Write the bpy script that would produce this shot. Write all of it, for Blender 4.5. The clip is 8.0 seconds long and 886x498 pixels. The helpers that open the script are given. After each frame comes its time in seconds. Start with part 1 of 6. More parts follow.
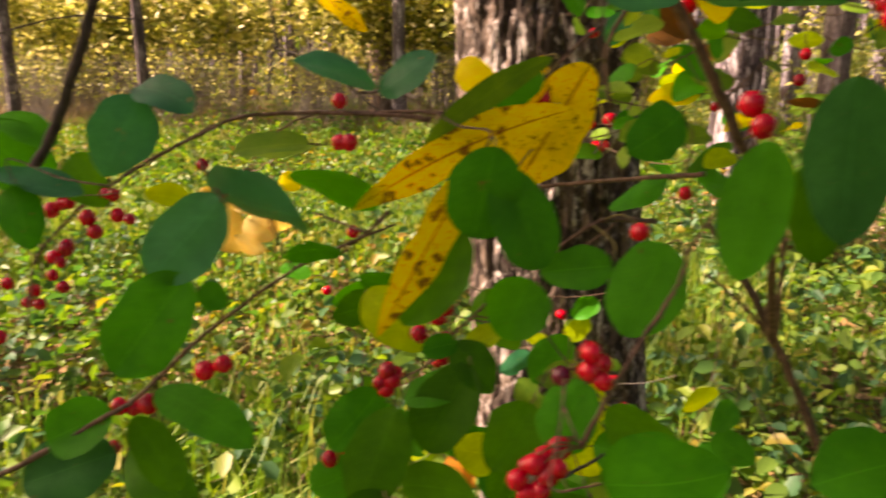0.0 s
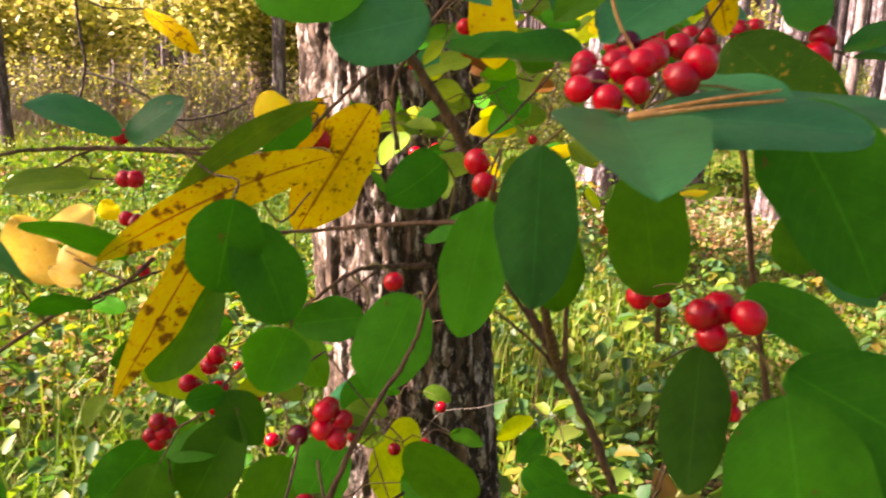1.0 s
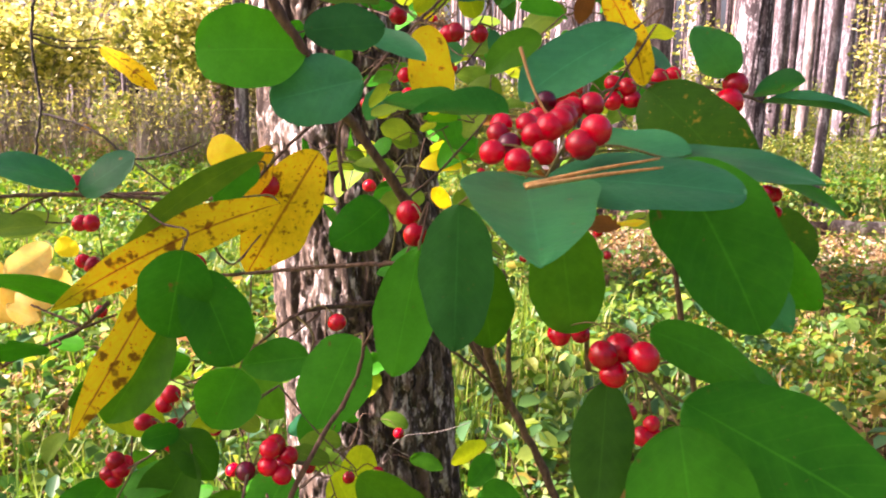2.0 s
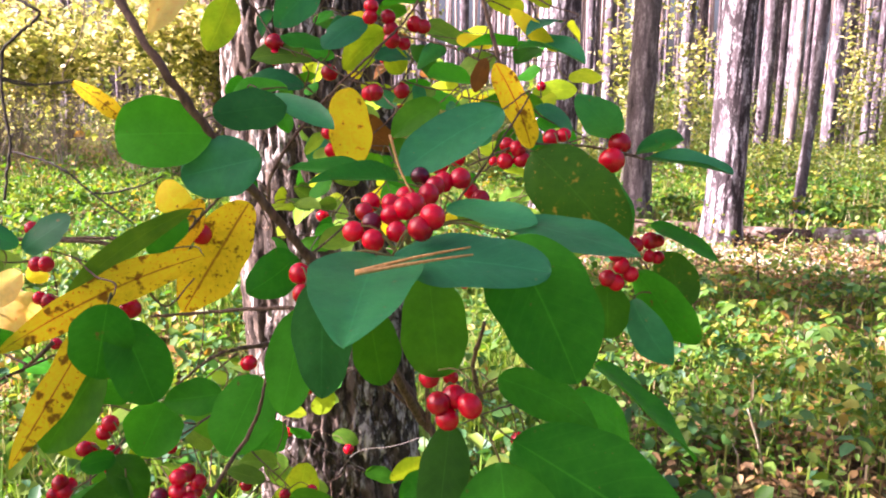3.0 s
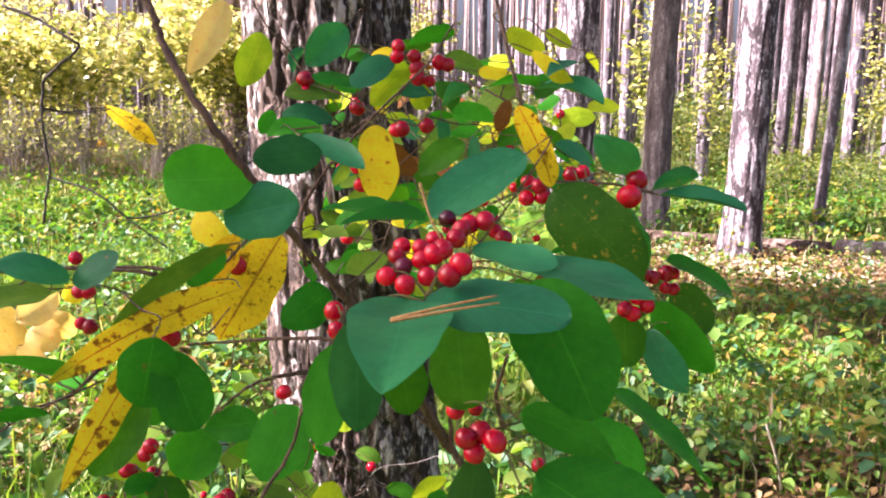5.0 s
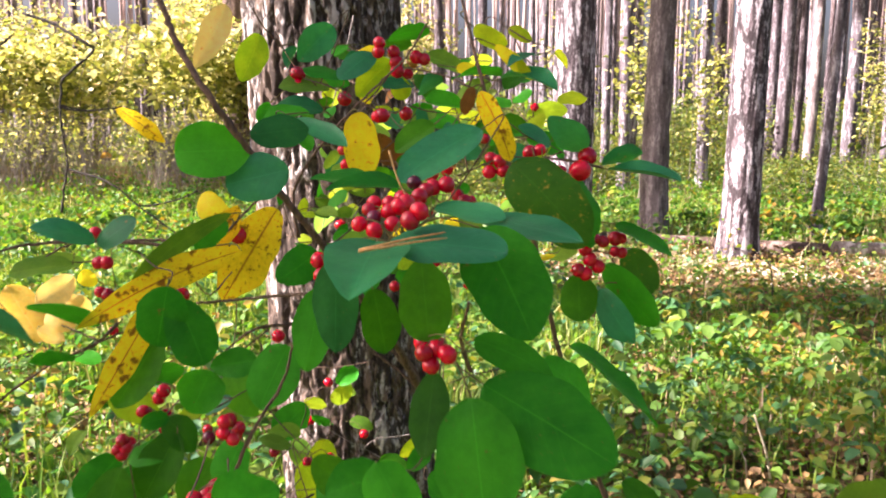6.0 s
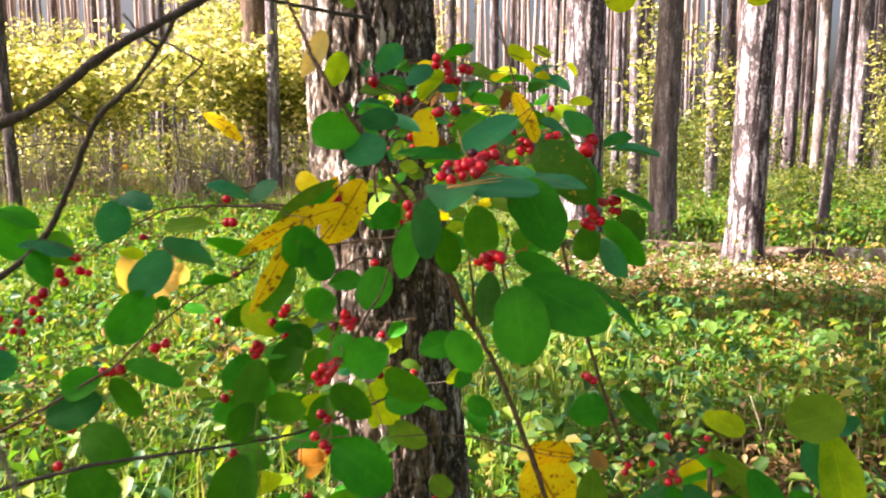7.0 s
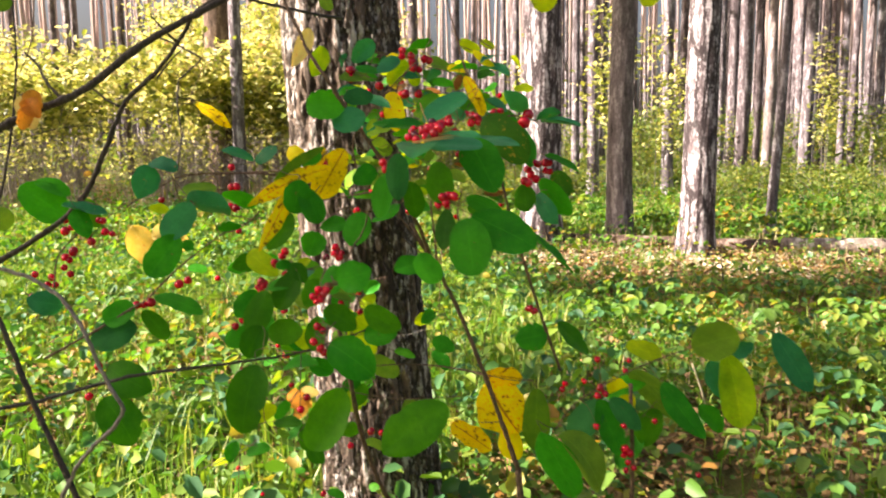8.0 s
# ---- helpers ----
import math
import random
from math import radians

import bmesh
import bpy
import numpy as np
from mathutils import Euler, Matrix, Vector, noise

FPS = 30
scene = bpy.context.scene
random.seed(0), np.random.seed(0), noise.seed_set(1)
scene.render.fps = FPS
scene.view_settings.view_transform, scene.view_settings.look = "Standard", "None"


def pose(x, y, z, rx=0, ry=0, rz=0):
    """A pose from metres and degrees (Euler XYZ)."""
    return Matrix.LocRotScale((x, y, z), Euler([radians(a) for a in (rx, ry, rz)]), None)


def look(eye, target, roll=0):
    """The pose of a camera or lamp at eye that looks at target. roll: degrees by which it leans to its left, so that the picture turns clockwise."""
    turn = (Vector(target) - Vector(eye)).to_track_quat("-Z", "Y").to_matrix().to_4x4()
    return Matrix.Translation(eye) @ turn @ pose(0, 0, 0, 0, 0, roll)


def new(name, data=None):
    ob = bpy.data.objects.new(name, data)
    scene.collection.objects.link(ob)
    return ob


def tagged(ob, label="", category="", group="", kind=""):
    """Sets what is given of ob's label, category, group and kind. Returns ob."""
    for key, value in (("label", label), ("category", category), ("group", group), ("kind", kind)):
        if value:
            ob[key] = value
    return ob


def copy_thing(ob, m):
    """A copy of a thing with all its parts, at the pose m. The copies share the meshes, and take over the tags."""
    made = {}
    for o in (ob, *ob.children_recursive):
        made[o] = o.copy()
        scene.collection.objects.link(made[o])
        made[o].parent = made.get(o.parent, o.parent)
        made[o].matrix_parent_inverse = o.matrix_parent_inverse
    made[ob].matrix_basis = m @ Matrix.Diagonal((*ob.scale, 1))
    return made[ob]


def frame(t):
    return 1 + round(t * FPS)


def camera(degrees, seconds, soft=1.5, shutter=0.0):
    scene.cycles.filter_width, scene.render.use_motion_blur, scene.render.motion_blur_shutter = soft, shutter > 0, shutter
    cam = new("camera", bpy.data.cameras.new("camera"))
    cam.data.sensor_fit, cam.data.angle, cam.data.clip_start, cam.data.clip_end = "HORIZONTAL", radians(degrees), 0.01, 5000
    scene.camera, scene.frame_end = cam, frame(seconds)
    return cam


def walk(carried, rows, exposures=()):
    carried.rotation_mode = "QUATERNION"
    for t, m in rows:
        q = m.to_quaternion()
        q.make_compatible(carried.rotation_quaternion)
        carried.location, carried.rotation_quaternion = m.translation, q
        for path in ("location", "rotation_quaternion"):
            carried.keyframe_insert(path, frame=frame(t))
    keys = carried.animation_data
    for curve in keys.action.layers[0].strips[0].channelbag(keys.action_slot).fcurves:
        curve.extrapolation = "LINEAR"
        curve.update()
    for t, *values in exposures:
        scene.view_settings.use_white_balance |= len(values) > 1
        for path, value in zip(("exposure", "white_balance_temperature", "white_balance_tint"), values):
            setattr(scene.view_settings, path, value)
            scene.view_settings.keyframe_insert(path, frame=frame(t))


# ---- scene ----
EXPO = [(0.0, 1.57, 8700, 37), (0.5, 1.75, 8400, 37), (1.0, 1.98, 7750, 40), (2.5, 2.31, 6450, 43), (3.5, 2.28, 6080, 43), (5.0, 2.23, 6080, 38), (6.5, 2.11, 6620, 28), (8.0, 2.0, 7050, 20)]
cam = camera(58.0, 8.0, 2.0, 0.5)
# seconds, x, y, z, yaw, pitch, lean to the right
PATH = [
    (0.0, -0.1328, 0.0723, 1.0699, 11.00, -13.30, 0.03),
    (0.5, -0.0932, 0.0839, 1.0782, 5.35, -12.94, -0.55),
    (1.0, -0.0715, 0.0892, 1.0866, 2.77, -12.29, -1.29),
    (1.2, -0.0660, 0.0852, 1.0947, 1.80, -12.12, -1.40),
    (2.3, -0.0458, 0.0548, 1.1109, 0.11, -10.65, -0.57),
    (2.5, -0.0327, 0.0443, 1.1269, -0.04, -10.74, -0.64),
    (3.0, -0.0012, 0.0154, 1.1397, 0.07, -10.54, -0.60),
    (3.5, 0.0000, -0.0000, 1.1392, -0.00, -10.23, -0.57),
    (4.0, 0.0097, -0.0074, 1.1376, -0.02, -10.32, -0.57),
    (4.5, 0.0050, -0.0108, 1.1428, 0.84, -10.11, -0.28),
    (5.0, -0.0061, -0.0064, 1.1603, 1.33, -9.91, -0.58),
    (5.2, -0.0120, 0.0012, 1.1547, 1.22, -9.47, -0.18),
    (6.3, 0.0262, -0.1620, 1.1420, 2.03, -9.09, 0.15),
    (6.5, 0.0253, -0.2152, 1.1481, 2.43, -8.83, 0.18),
    (7.0, -0.0106, -0.3387, 1.1215, 2.37, -8.34, 0.16),
    (7.5, -0.0344, -0.4740, 1.1110, 1.02, -8.17, 0.28),
    (8.0, -0.0055, -0.5638, 1.0836, -0.15, -8.04, 0.79),
]
walk(cam, [(t, pose(x, y, z, 0, 0, yaw) @ pose(0, 0, 0, 90 + pitch, 0, 0) @ pose(0, 0, 0, 0, 0, -lean)) for t, x, y, z, yaw, pitch, lean in PATH], EXPO)

# ---- light ----
SUN_EL, SUN_AZ = 36.0, 8.0        # degrees; the sun stands straight to the left of the viewer
to_sun = Vector((-math.cos(radians(SUN_EL)) * math.cos(radians(SUN_AZ)), -math.cos(radians(SUN_EL)) * math.sin(radians(SUN_AZ)), math.sin(radians(SUN_EL))))
world = bpy.data.worlds.new("sky")
scene.world = world
world.use_nodes = True
sky = world.node_tree.nodes.new("ShaderNodeTexSky")
sky.sky_type, sky.sun_disc = "NISHITA", False
sky.sun_elevation = radians(SUN_EL)
sky.sun_rotation = math.atan2(to_sun.x, to_sun.y)
sky.dust_density = 7.0
world.node_tree.links.new(sky.outputs[0], world.node_tree.nodes["Background"].inputs[0])
world.node_tree.nodes["Background"].inputs[1].default_value = 0.045
sun = new("sun", bpy.data.lights.new("sun", "SUN"))
sun.data.energy, sun.data.angle, sun.data.color = 5.0, radians(0.5), (1.0, 0.93, 0.80)
sun.matrix_world = look(to_sun * 30, (0, 0, 0))


# ---- materials ----
def node_mat(name, rough=0.8, spec=0.5):
    m = bpy.data.materials.new(name)
    m.use_nodes = True
    b = m.node_tree.nodes["Principled BSDF"]
    b.inputs["Roughness"].default_value = rough
    b.inputs["Specular IOR Level"].default_value = spec
    return m, m.node_tree, b


def nd(t, kind, **sets):
    n = t.nodes.new(kind)
    for k, v in sets.items():
        n.inputs[k.replace("_", " ")].default_value = v
    return n


def ramp(t, src, *stops):
    r = t.nodes.new("ShaderNodeValToRGB")
    e = r.color_ramp.elements
    while len(e) < len(stops):
        e.new(0.5)
    for el, (p, c) in zip(e, stops):
        el.position, el.color = p, (*c, 1) if len(c) == 3 else c
    t.links.new(src, r.inputs[0])
    return r.outputs[0]


def mix(t, fac, a, b, how="MIX"):
    n = t.nodes.new("ShaderNodeMix")
    n.data_type, n.blend_type = "RGBA", how
    for sock, v in ((0, fac), (6, a), (7, b)):
        if hasattr(v, "is_linked"):
            t.links.new(v, n.inputs[sock])
        else:
            n.inputs[sock].default_value = v if sock == 0 else (*v, 1)
    return n.outputs[2]


def bump(t, b, height, strength, distance):
    n = nd(t, "ShaderNodeBump", Strength=strength, Distance=distance)
    t.links.new(height, n.inputs["Height"])
    t.links.new(n.outputs[0], b.inputs["Normal"])
    return n


def noise_tex(t, coord, scale, detail=4, rough=0.55, stretch=None):
    n = nd(t, "ShaderNodeTexNoise", Scale=scale, Detail=detail, Roughness=rough)
    if stretch:
        mp = nd(t, "ShaderNodeMapping")
        mp.inputs["Scale"].default_value = stretch
        t.links.new(coord, mp.inputs[0])
        coord = mp.outputs[0]
    t.links.new(coord, n.inputs["Vector"])
    return n.outputs["Fac"]


def calc(t, op, a, b=0.0, c=None):
    n = t.nodes.new("ShaderNodeMath")
    n.operation = op
    for i, v in enumerate((a, b) if c is None else (a, b, c)):
        if hasattr(v, "is_linked"):
            t.links.new(v, n.inputs[i])
        else:
            n.inputs[i].default_value = v
    return n.outputs[0]


def leaf_mat(name, col, col2, glow, spots=0.0, spot_col=(0.10, 0.04, 0.012), edge=None, rough=0.48, vein=(0.0, 0.0, 0.0), gloss=0.12, thin=0.45, age=True, rib_col=None, edge_at=1.0):
    """A broad leaf: two greens by cloud and by leaf, a paler midrib and side veins, blotches, and light that passes through."""
    m, t, b = node_mat(name, rough, gloss)
    uv = t.nodes.new("ShaderNodeUVMap").outputs[0]
    sep = t.nodes.new("ShaderNodeSeparateXYZ")
    t.links.new(uv, sep.inputs[0])
    u, v = sep.outputs[0], sep.outputs[1]
    obj = t.nodes.new("ShaderNodeTexCoord").outputs["Object"]
    info = t.nodes.new("ShaderNodeObjectInfo").outputs["Random"]
    cloud = noise_tex(t, obj, 70, 5, 0.62)
    broad = noise_tex(t, obj, 24, 3)
    k = calc(t, "ADD", calc(t, "MULTIPLY", cloud, 0.7), calc(t, "MULTIPLY", info, 0.5))
    c = ramp(t, k, (0.25, col), (0.85, col2))
    each = ramp(t, calc(t, "FRACT", calc(t, "MULTIPLY", info, 7.31)), (0.0, (0.76, 0.80, 0.80)), (0.55, (1.02, 1.02, 1.0)), (1.0, (1.25, 1.2, 1.0)))
    c = mix(t, 1.0, c, each, "MULTIPLY") if age else c
    c = mix(t, 1.0, c, ramp(t, broad, (0.34, (0.78, 0.82, 0.85)), (0.52, (1.0, 1.0, 1.0)), (0.68, (1.22, 1.12, 0.97))), "MULTIPLY")
    c = mix(t, 1.0, c, ramp(t, noise_tex(t, obj, 230, 4, 0.7), (0.36, (0.93, 0.94, 0.94)), (0.64, (1.07, 1.06, 1.03))), "MULTIPLY")
    # veins: the midrib and slanting side veins
    av = calc(t, "ABSOLUTE", v)
    rib = calc(t, "LESS_THAN", av, 0.022)
    side = calc(t, "SUBTRACT", calc(t, "MULTIPLY", u, 9.0), calc(t, "MULTIPLY", av, 2.6))
    wave = calc(t, "PINGPONG", side, 0.5)
    line = calc(t, "LESS_THAN", wave, 0.055)
    c = mix(t, calc(t, "MULTIPLY", rib, 0.20), c, tuple(min(1, q * 1.7 + w) for q, w in zip(col2, vein)))
    c = mix(t, calc(t, "MULTIPLY", line, 0.06), c, tuple(min(1, q * 1.5 + w) for q, w in zip(col2, vein)))
    if rib_col:                 # a withered leaf: brown midrib and browned side veins
        soft = calc(t, "ADD", av, calc(t, "MULTIPLY", calc(t, "SUBTRACT", noise_tex(t, obj, 200, 3), 0.5), 0.10))
        c = mix(t, ramp(t, soft, (0.02, (0.85, 0.85, 0.85)), (0.075, (0, 0, 0))), c, rib_col)
        c = mix(t, calc(t, "MULTIPLY", ramp(t, wave, (0.0, (1, 1, 1)), (0.12, (0, 0, 0))), 0.12), c, rib_col)
    if edge:
        rim = calc(t, "ADD", av, calc(t, "MULTIPLY", noise_tex(t, obj, 160, 3), 0.7))
        c = mix(t, ramp(t, rim, (edge_at, (0, 0, 0)), (edge_at + 0.22, (1, 1, 1))), c, edge)
    if spots:
        s1 = noise_tex(t, obj, 130, 2, 0.6)
        s2 = noise_tex(t, obj, 420, 2, 0.6)
        big = ramp(t, s1, (0.73 - spots * 0.16, (0, 0, 0)), (0.82 - spots * 0.16, (1, 1, 1)))
        fine = ramp(t, s2, (0.73 - spots * 0.10, (0, 0, 0)), (0.80 - spots * 0.10, (1, 1, 1)))
        c = mix(t, calc(t, "MULTIPLY", big, 0.9), c, spot_col)
        c = mix(t, calc(t, "MULTIPLY", fine, 0.75), c, spot_col)
    t.links.new(c, b.inputs["Base Color"])
    h = calc(t, "ADD", calc(t, "MULTIPLY", line, -0.2), calc(t, "MULTIPLY", noise_tex(t, obj, 700, 3), 0.5))
    bump(t, b, calc(t, "SUBTRACT", calc(t, "ADD", h, calc(t, "MULTIPLY", cloud, 1.6)), rib), 0.40, 0.0008)
    tr = t.nodes.new("ShaderNodeBsdfTranslucent")
    t.links.new(mix(t, 1.0, c, glow, "MULTIPLY"), tr.inputs[0])
    ms = t.nodes.new("ShaderNodeMixShader")
    ms.inputs[0].default_value = thin
    t.links.new(b.outputs[0], ms.inputs[1])
    t.links.new(tr.outputs[0], ms.inputs[2])
    t.links.new(ms.outputs[0], t.nodes["Material Output"].inputs[0])
    return m


LEAF = {
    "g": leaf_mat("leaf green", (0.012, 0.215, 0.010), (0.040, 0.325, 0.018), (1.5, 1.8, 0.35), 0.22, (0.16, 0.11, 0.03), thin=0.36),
    # Darker copy of the green leaf: shade is put into its colour.
    "g2": leaf_mat("leaf green with painted shade", (0.016, 0.125, 0.006), (0.048, 0.215, 0.012), (2.3, 2.3, 0.3)),
    # Teal base: the sky's sheen on waxy upper sides is put into the colour.
    "t": leaf_mat("leaf with painted sky sheen", (0.008, 0.165, 0.068), (0.026, 0.250, 0.112), (1.8, 2.2, 0.5), 0.18, (0.20, 0.16, 0.06), rough=0.42, gloss=0.30, thin=0.25),
    "gs": leaf_mat("leaf spotted green", (0.020, 0.120, 0.014), (0.050, 0.190, 0.020), (2.2, 2.0, 0.6), 0.55, (0.42, 0.30, 0.05)),
    "ge": leaf_mat("leaf yellow rim", (0.018, 0.105, 0.012), (0.035, 0.160, 0.018), (2.4, 2.0, 0.6), edge=(0.34, 0.32, 0.04), edge_at=1.06),
    "yg": leaf_mat("leaf yellow green", (0.24, 0.46, 0.010), (0.52, 0.66, 0.020), (1.8, 1.7, 0.5), 0.25, (0.14, 0.09, 0.02), edge=(0.66, 0.58, 0.03), age=False, edge_at=1.14, thin=0.58),
    # Lighter copy of the green leaf: sunlight is put into its colour.
    "lg": leaf_mat("leaf green with painted sun", (0.10, 0.27, 0.03), (0.22, 0.40, 0.05), (1.7, 1.5, 0.6)),
    "y": leaf_mat("leaf yellow", (0.96, 0.75, 0.004), (0.99, 0.86, 0.012), (1.5, 1.4, 0.5), 0.25, age=False, vein=(0.05, 0.0, 0.0)),
    "ys": leaf_mat("leaf yellow specked", (0.93, 0.70, 0.004), (0.99, 0.82, 0.012), (1.5, 1.4, 0.5), 0.60, (0.22, 0.09, 0.02), age=False),
    "yb": leaf_mat("leaf yellow blotched", (0.94, 0.60, 0.004), (0.99, 0.80, 0.008), (1.4, 1.3, 0.4), 1.0, (0.20, 0.066, 0.012), age=False, rib_col=(0.34, 0.10, 0.02)),
    "yo": leaf_mat("leaf orange yellow", (0.86, 0.58, 0.10), (0.94, 0.78, 0.34), (1.3, 1.2, 0.7), 0.4, (0.80, 0.30, 0.04), age=False),
    "ol": leaf_mat("leaf olive", (0.075, 0.21, 0.012), (0.15, 0.30, 0.02), (1.6, 1.5, 0.4), 0.2, (0.16, 0.11, 0.03), age=False),
    "d": leaf_mat("leaf dark green", (0.008, 0.105, 0.018), (0.020, 0.165, 0.035), (1.4, 1.8, 0.4), 0.2, (0.12, 0.10, 0.03), thin=0.12, age=False),
    "or": leaf_mat("leaf dead orange", (0.62, 0.24, 0.03), (0.80, 0.42, 0.08), (1.2, 1.0, 0.5), 0.6, (0.20, 0.07, 0.015), age=False),
    "br": leaf_mat("leaf brown", (0.16, 0.07, 0.02), (0.28, 0.13, 0.03), (1.3, 1.0, 0.5), 0.5),
}


def berry_mat(name, col):
    m, t, b = node_mat(name, 0.20, 0.4)
    obj = t.nodes.new("ShaderNodeTexCoord").outputs["Object"]
    info = t.nodes.new("ShaderNodeObjectInfo").outputs["Random"]
    k = calc(t, "ADD", calc(t, "MULTIPLY", noise_tex(t, obj, 2.2, 3), 0.5), calc(t, "MULTIPLY", info, 0.6))
    t.links.new(ramp(t, k, (0.2, tuple(q * 0.5 for q in col)), (0.8, col)), b.inputs["Base Color"])
    b.inputs["Subsurface Weight"].default_value = 0.25
    b.inputs["Subsurface Radius"].default_value = (0.006, 0.0012, 0.0008)
    b.inputs["Subsurface Scale"].default_value = 1.0
    b.inputs["Coat Weight"].default_value = 0.4
    b.inputs["Coat Roughness"].default_value = 0.08
    return m


RED_BERRY = berry_mat("berry red", (0.72, 0.001, 0.022))
DARK_BERRY = berry_mat("berry dark", (0.13, 0.004, 0.022))


def twig_mat(name, a, c, scale=300):
    m, t, b = node_mat(name, 0.75, 0.35)
    obj = t.nodes.new("ShaderNodeTexCoord").outputs["Object"]
    n = noise_tex(t, obj, scale, 5, 0.6, (1, 1, 0.35))
    t.links.new(ramp(t, n, (0.32, a), (0.68, c)), b.inputs["Base Color"])
    bump(t, b, n, 0.6, 0.0008)
    return m


TWIG = twig_mat("shrub twig", (0.050, 0.030, 0.020), (0.20, 0.13, 0.085))
PETIOLE = twig_mat("petiole", (0.09, 0.10, 0.03), (0.20, 0.16, 0.05))
BARE = twig_mat("bare wood", (0.020, 0.016, 0.014), (0.085, 0.072, 0.062))
GREY = twig_mat("dead wood", (0.10, 0.085, 0.075), (0.30, 0.27, 0.24))
NEEDLE = twig_mat("dry needle", (0.45, 0.25, 0.07), (0.66, 0.42, 0.16), 500)
STRAW = twig_mat("straw", (0.50, 0.42, 0.28), (0.75, 0.66, 0.48), 60)


def bark_mat(name, dark, mid, pale, scale, lift, upper=None, vary=True, shift=0.0, furrows=0.0):
    """Pine bark: furrows, grey plates and brown scales; the upper trunk of a pine turns orange."""
    m, t, b = node_mat(name, 0.9, 0.25)
    obj = t.nodes.new("ShaderNodeTexCoord").outputs["Object"]
    n1 = noise_tex(t, obj, scale, 6, 0.62, (1, 1, 0.22))
    n2 = noise_tex(t, obj, scale * 3.1, 5, 0.65, (1, 1, 0.45))
    n3 = noise_tex(t, obj, scale * 0.35, 3)
    k = calc(t, "ADD", calc(t, "MULTIPLY", n1, 0.65), calc(t, "MULTIPLY", n2, 0.35))
    c = ramp(t, k, (0.36 + 0.5 * shift, dark), (0.47 + shift, mid), (0.51 + shift, mid), (0.58 + shift, pale))
    c = mix(t, ramp(t, n3, (0.5, (0, 0, 0)), (0.7, (0.5, 0.5, 0.5))), c, mid)
    if furrows:                 # long dark cracks between the plates
        mp = nd(t, "ShaderNodeMapping")
        mp.inputs["Scale"].default_value = (1, 1, 0.16)
        warp = t.nodes.new("ShaderNodeVectorMath")
        warp.operation = "MULTIPLY_ADD"
        tex = nd(t, "ShaderNodeTexNoise", Scale=scale * 0.9, Detail=4)
        t.links.new(obj, tex.inputs["Vector"])
        t.links.new(tex.outputs["Color"], warp.inputs[0])
        warp.inputs[1].default_value = (0.035, 0.035, 0.06)
        t.links.new(obj, warp.inputs[2])
        t.links.new(warp.outputs[0], mp.inputs[0])
        vor = nd(t, "ShaderNodeTexVoronoi", Scale=scale * furrows)
        vor.feature = "DISTANCE_TO_EDGE"
        t.links.new(mp.outputs[0], vor.inputs["Vector"])
        gap = calc(t, "ADD", vor.outputs["Distance"], calc(t, "MULTIPLY", calc(t, "SUBTRACT", n2, 0.5), 0.35))
        c = mix(t, ramp(t, gap, (0.06, (0.9, 0.9, 0.9)), (0.15, (0, 0, 0))), c, tuple(0.6 * a + 0.16 * q for a, q in zip(dark, mid)))
    if upper:
        sep = t.nodes.new("ShaderNodeSeparateXYZ")
        t.links.new(obj, sep.inputs[0])
        hgt = calc(t, "MULTIPLY", calc(t, "ADD", sep.outputs[2], calc(t, "MULTIPLY", n3, 3.0)), 0.1)
        c = mix(t, ramp(t, hgt, (0.55, (0, 0, 0)), (1.0, (1, 1, 1))), c, mix(t, n2, upper, tuple(q * 0.6 for q in upper)))
    tone = t.nodes.new("ShaderNodeObjectInfo").outputs["Random"]
    c = mix(t, 1.0, c, ramp(t, tone, (0.0, (0.66, 0.58, 0.58)), (0.4, (1.0, 0.92, 0.94)), (1.0, (1.35, 1.32, 1.36))), "MULTIPLY") if vary else c
    t.links.new(c, b.inputs["Base Color"])
    bump(t, b, k, 1.0, lift)
    return m


BARK_NEAR = bark_mat("bark old pine", (0.012, 0.009, 0.008), (0.15, 0.112, 0.088), (0.58, 0.535, 0.51), 40, 0.006, vary=False, shift=0.0, furrows=0.8)
BARK = bark_mat("bark pine", (0.030, 0.025, 0.026), (0.112, 0.099, 0.107), (0.37, 0.36, 0.385), 16, 0.006, (0.42, 0.33, 0.30))
# Pine bark made paler: the sunlight on two trunks is put into its colour.
BARK_LIT_TONE = bark_mat("bark pine with painted sunlight", (0.022, 0.016, 0.017), (0.145, 0.115, 0.125), (0.54, 0.50, 0.53), 20, 0.006, (0.40, 0.30, 0.27), vary=False, shift=-0.03, furrows=0.55)
# Pine bark made greyer and darker: one trunk's shade is put into its colour.
BARK_SHADE_TONE = bark_mat("bark pine with painted shade", (0.036, 0.029, 0.029), (0.135, 0.112, 0.110), (0.30, 0.265, 0.26), 18, 0.006, vary=False)
BARK_BROWN = bark_mat("bark brown pine", (0.03, 0.022, 0.018), (0.13, 0.090, 0.068), (0.26, 0.19, 0.15), 16, 0.008, vary=False)
BIRCH = bark_mat("bark birch", (0.04, 0.035, 0.035), (0.30, 0.27, 0.27), (0.72, 0.70, 0.69), 12, 0.003)
# The second log's sunlight is put into this pale colour; the stump shares it.
LOGPALE = bark_mat("bark pale log", (0.07, 0.052, 0.045), (0.22, 0.18, 0.155), (0.60, 0.55, 0.50), 14, 0.012, vary=False)
LOGWOOD = bark_mat("bark fallen log", (0.03, 0.022, 0.018), (0.11, 0.08, 0.06), (0.34, 0.28, 0.23), 14, 0.015)


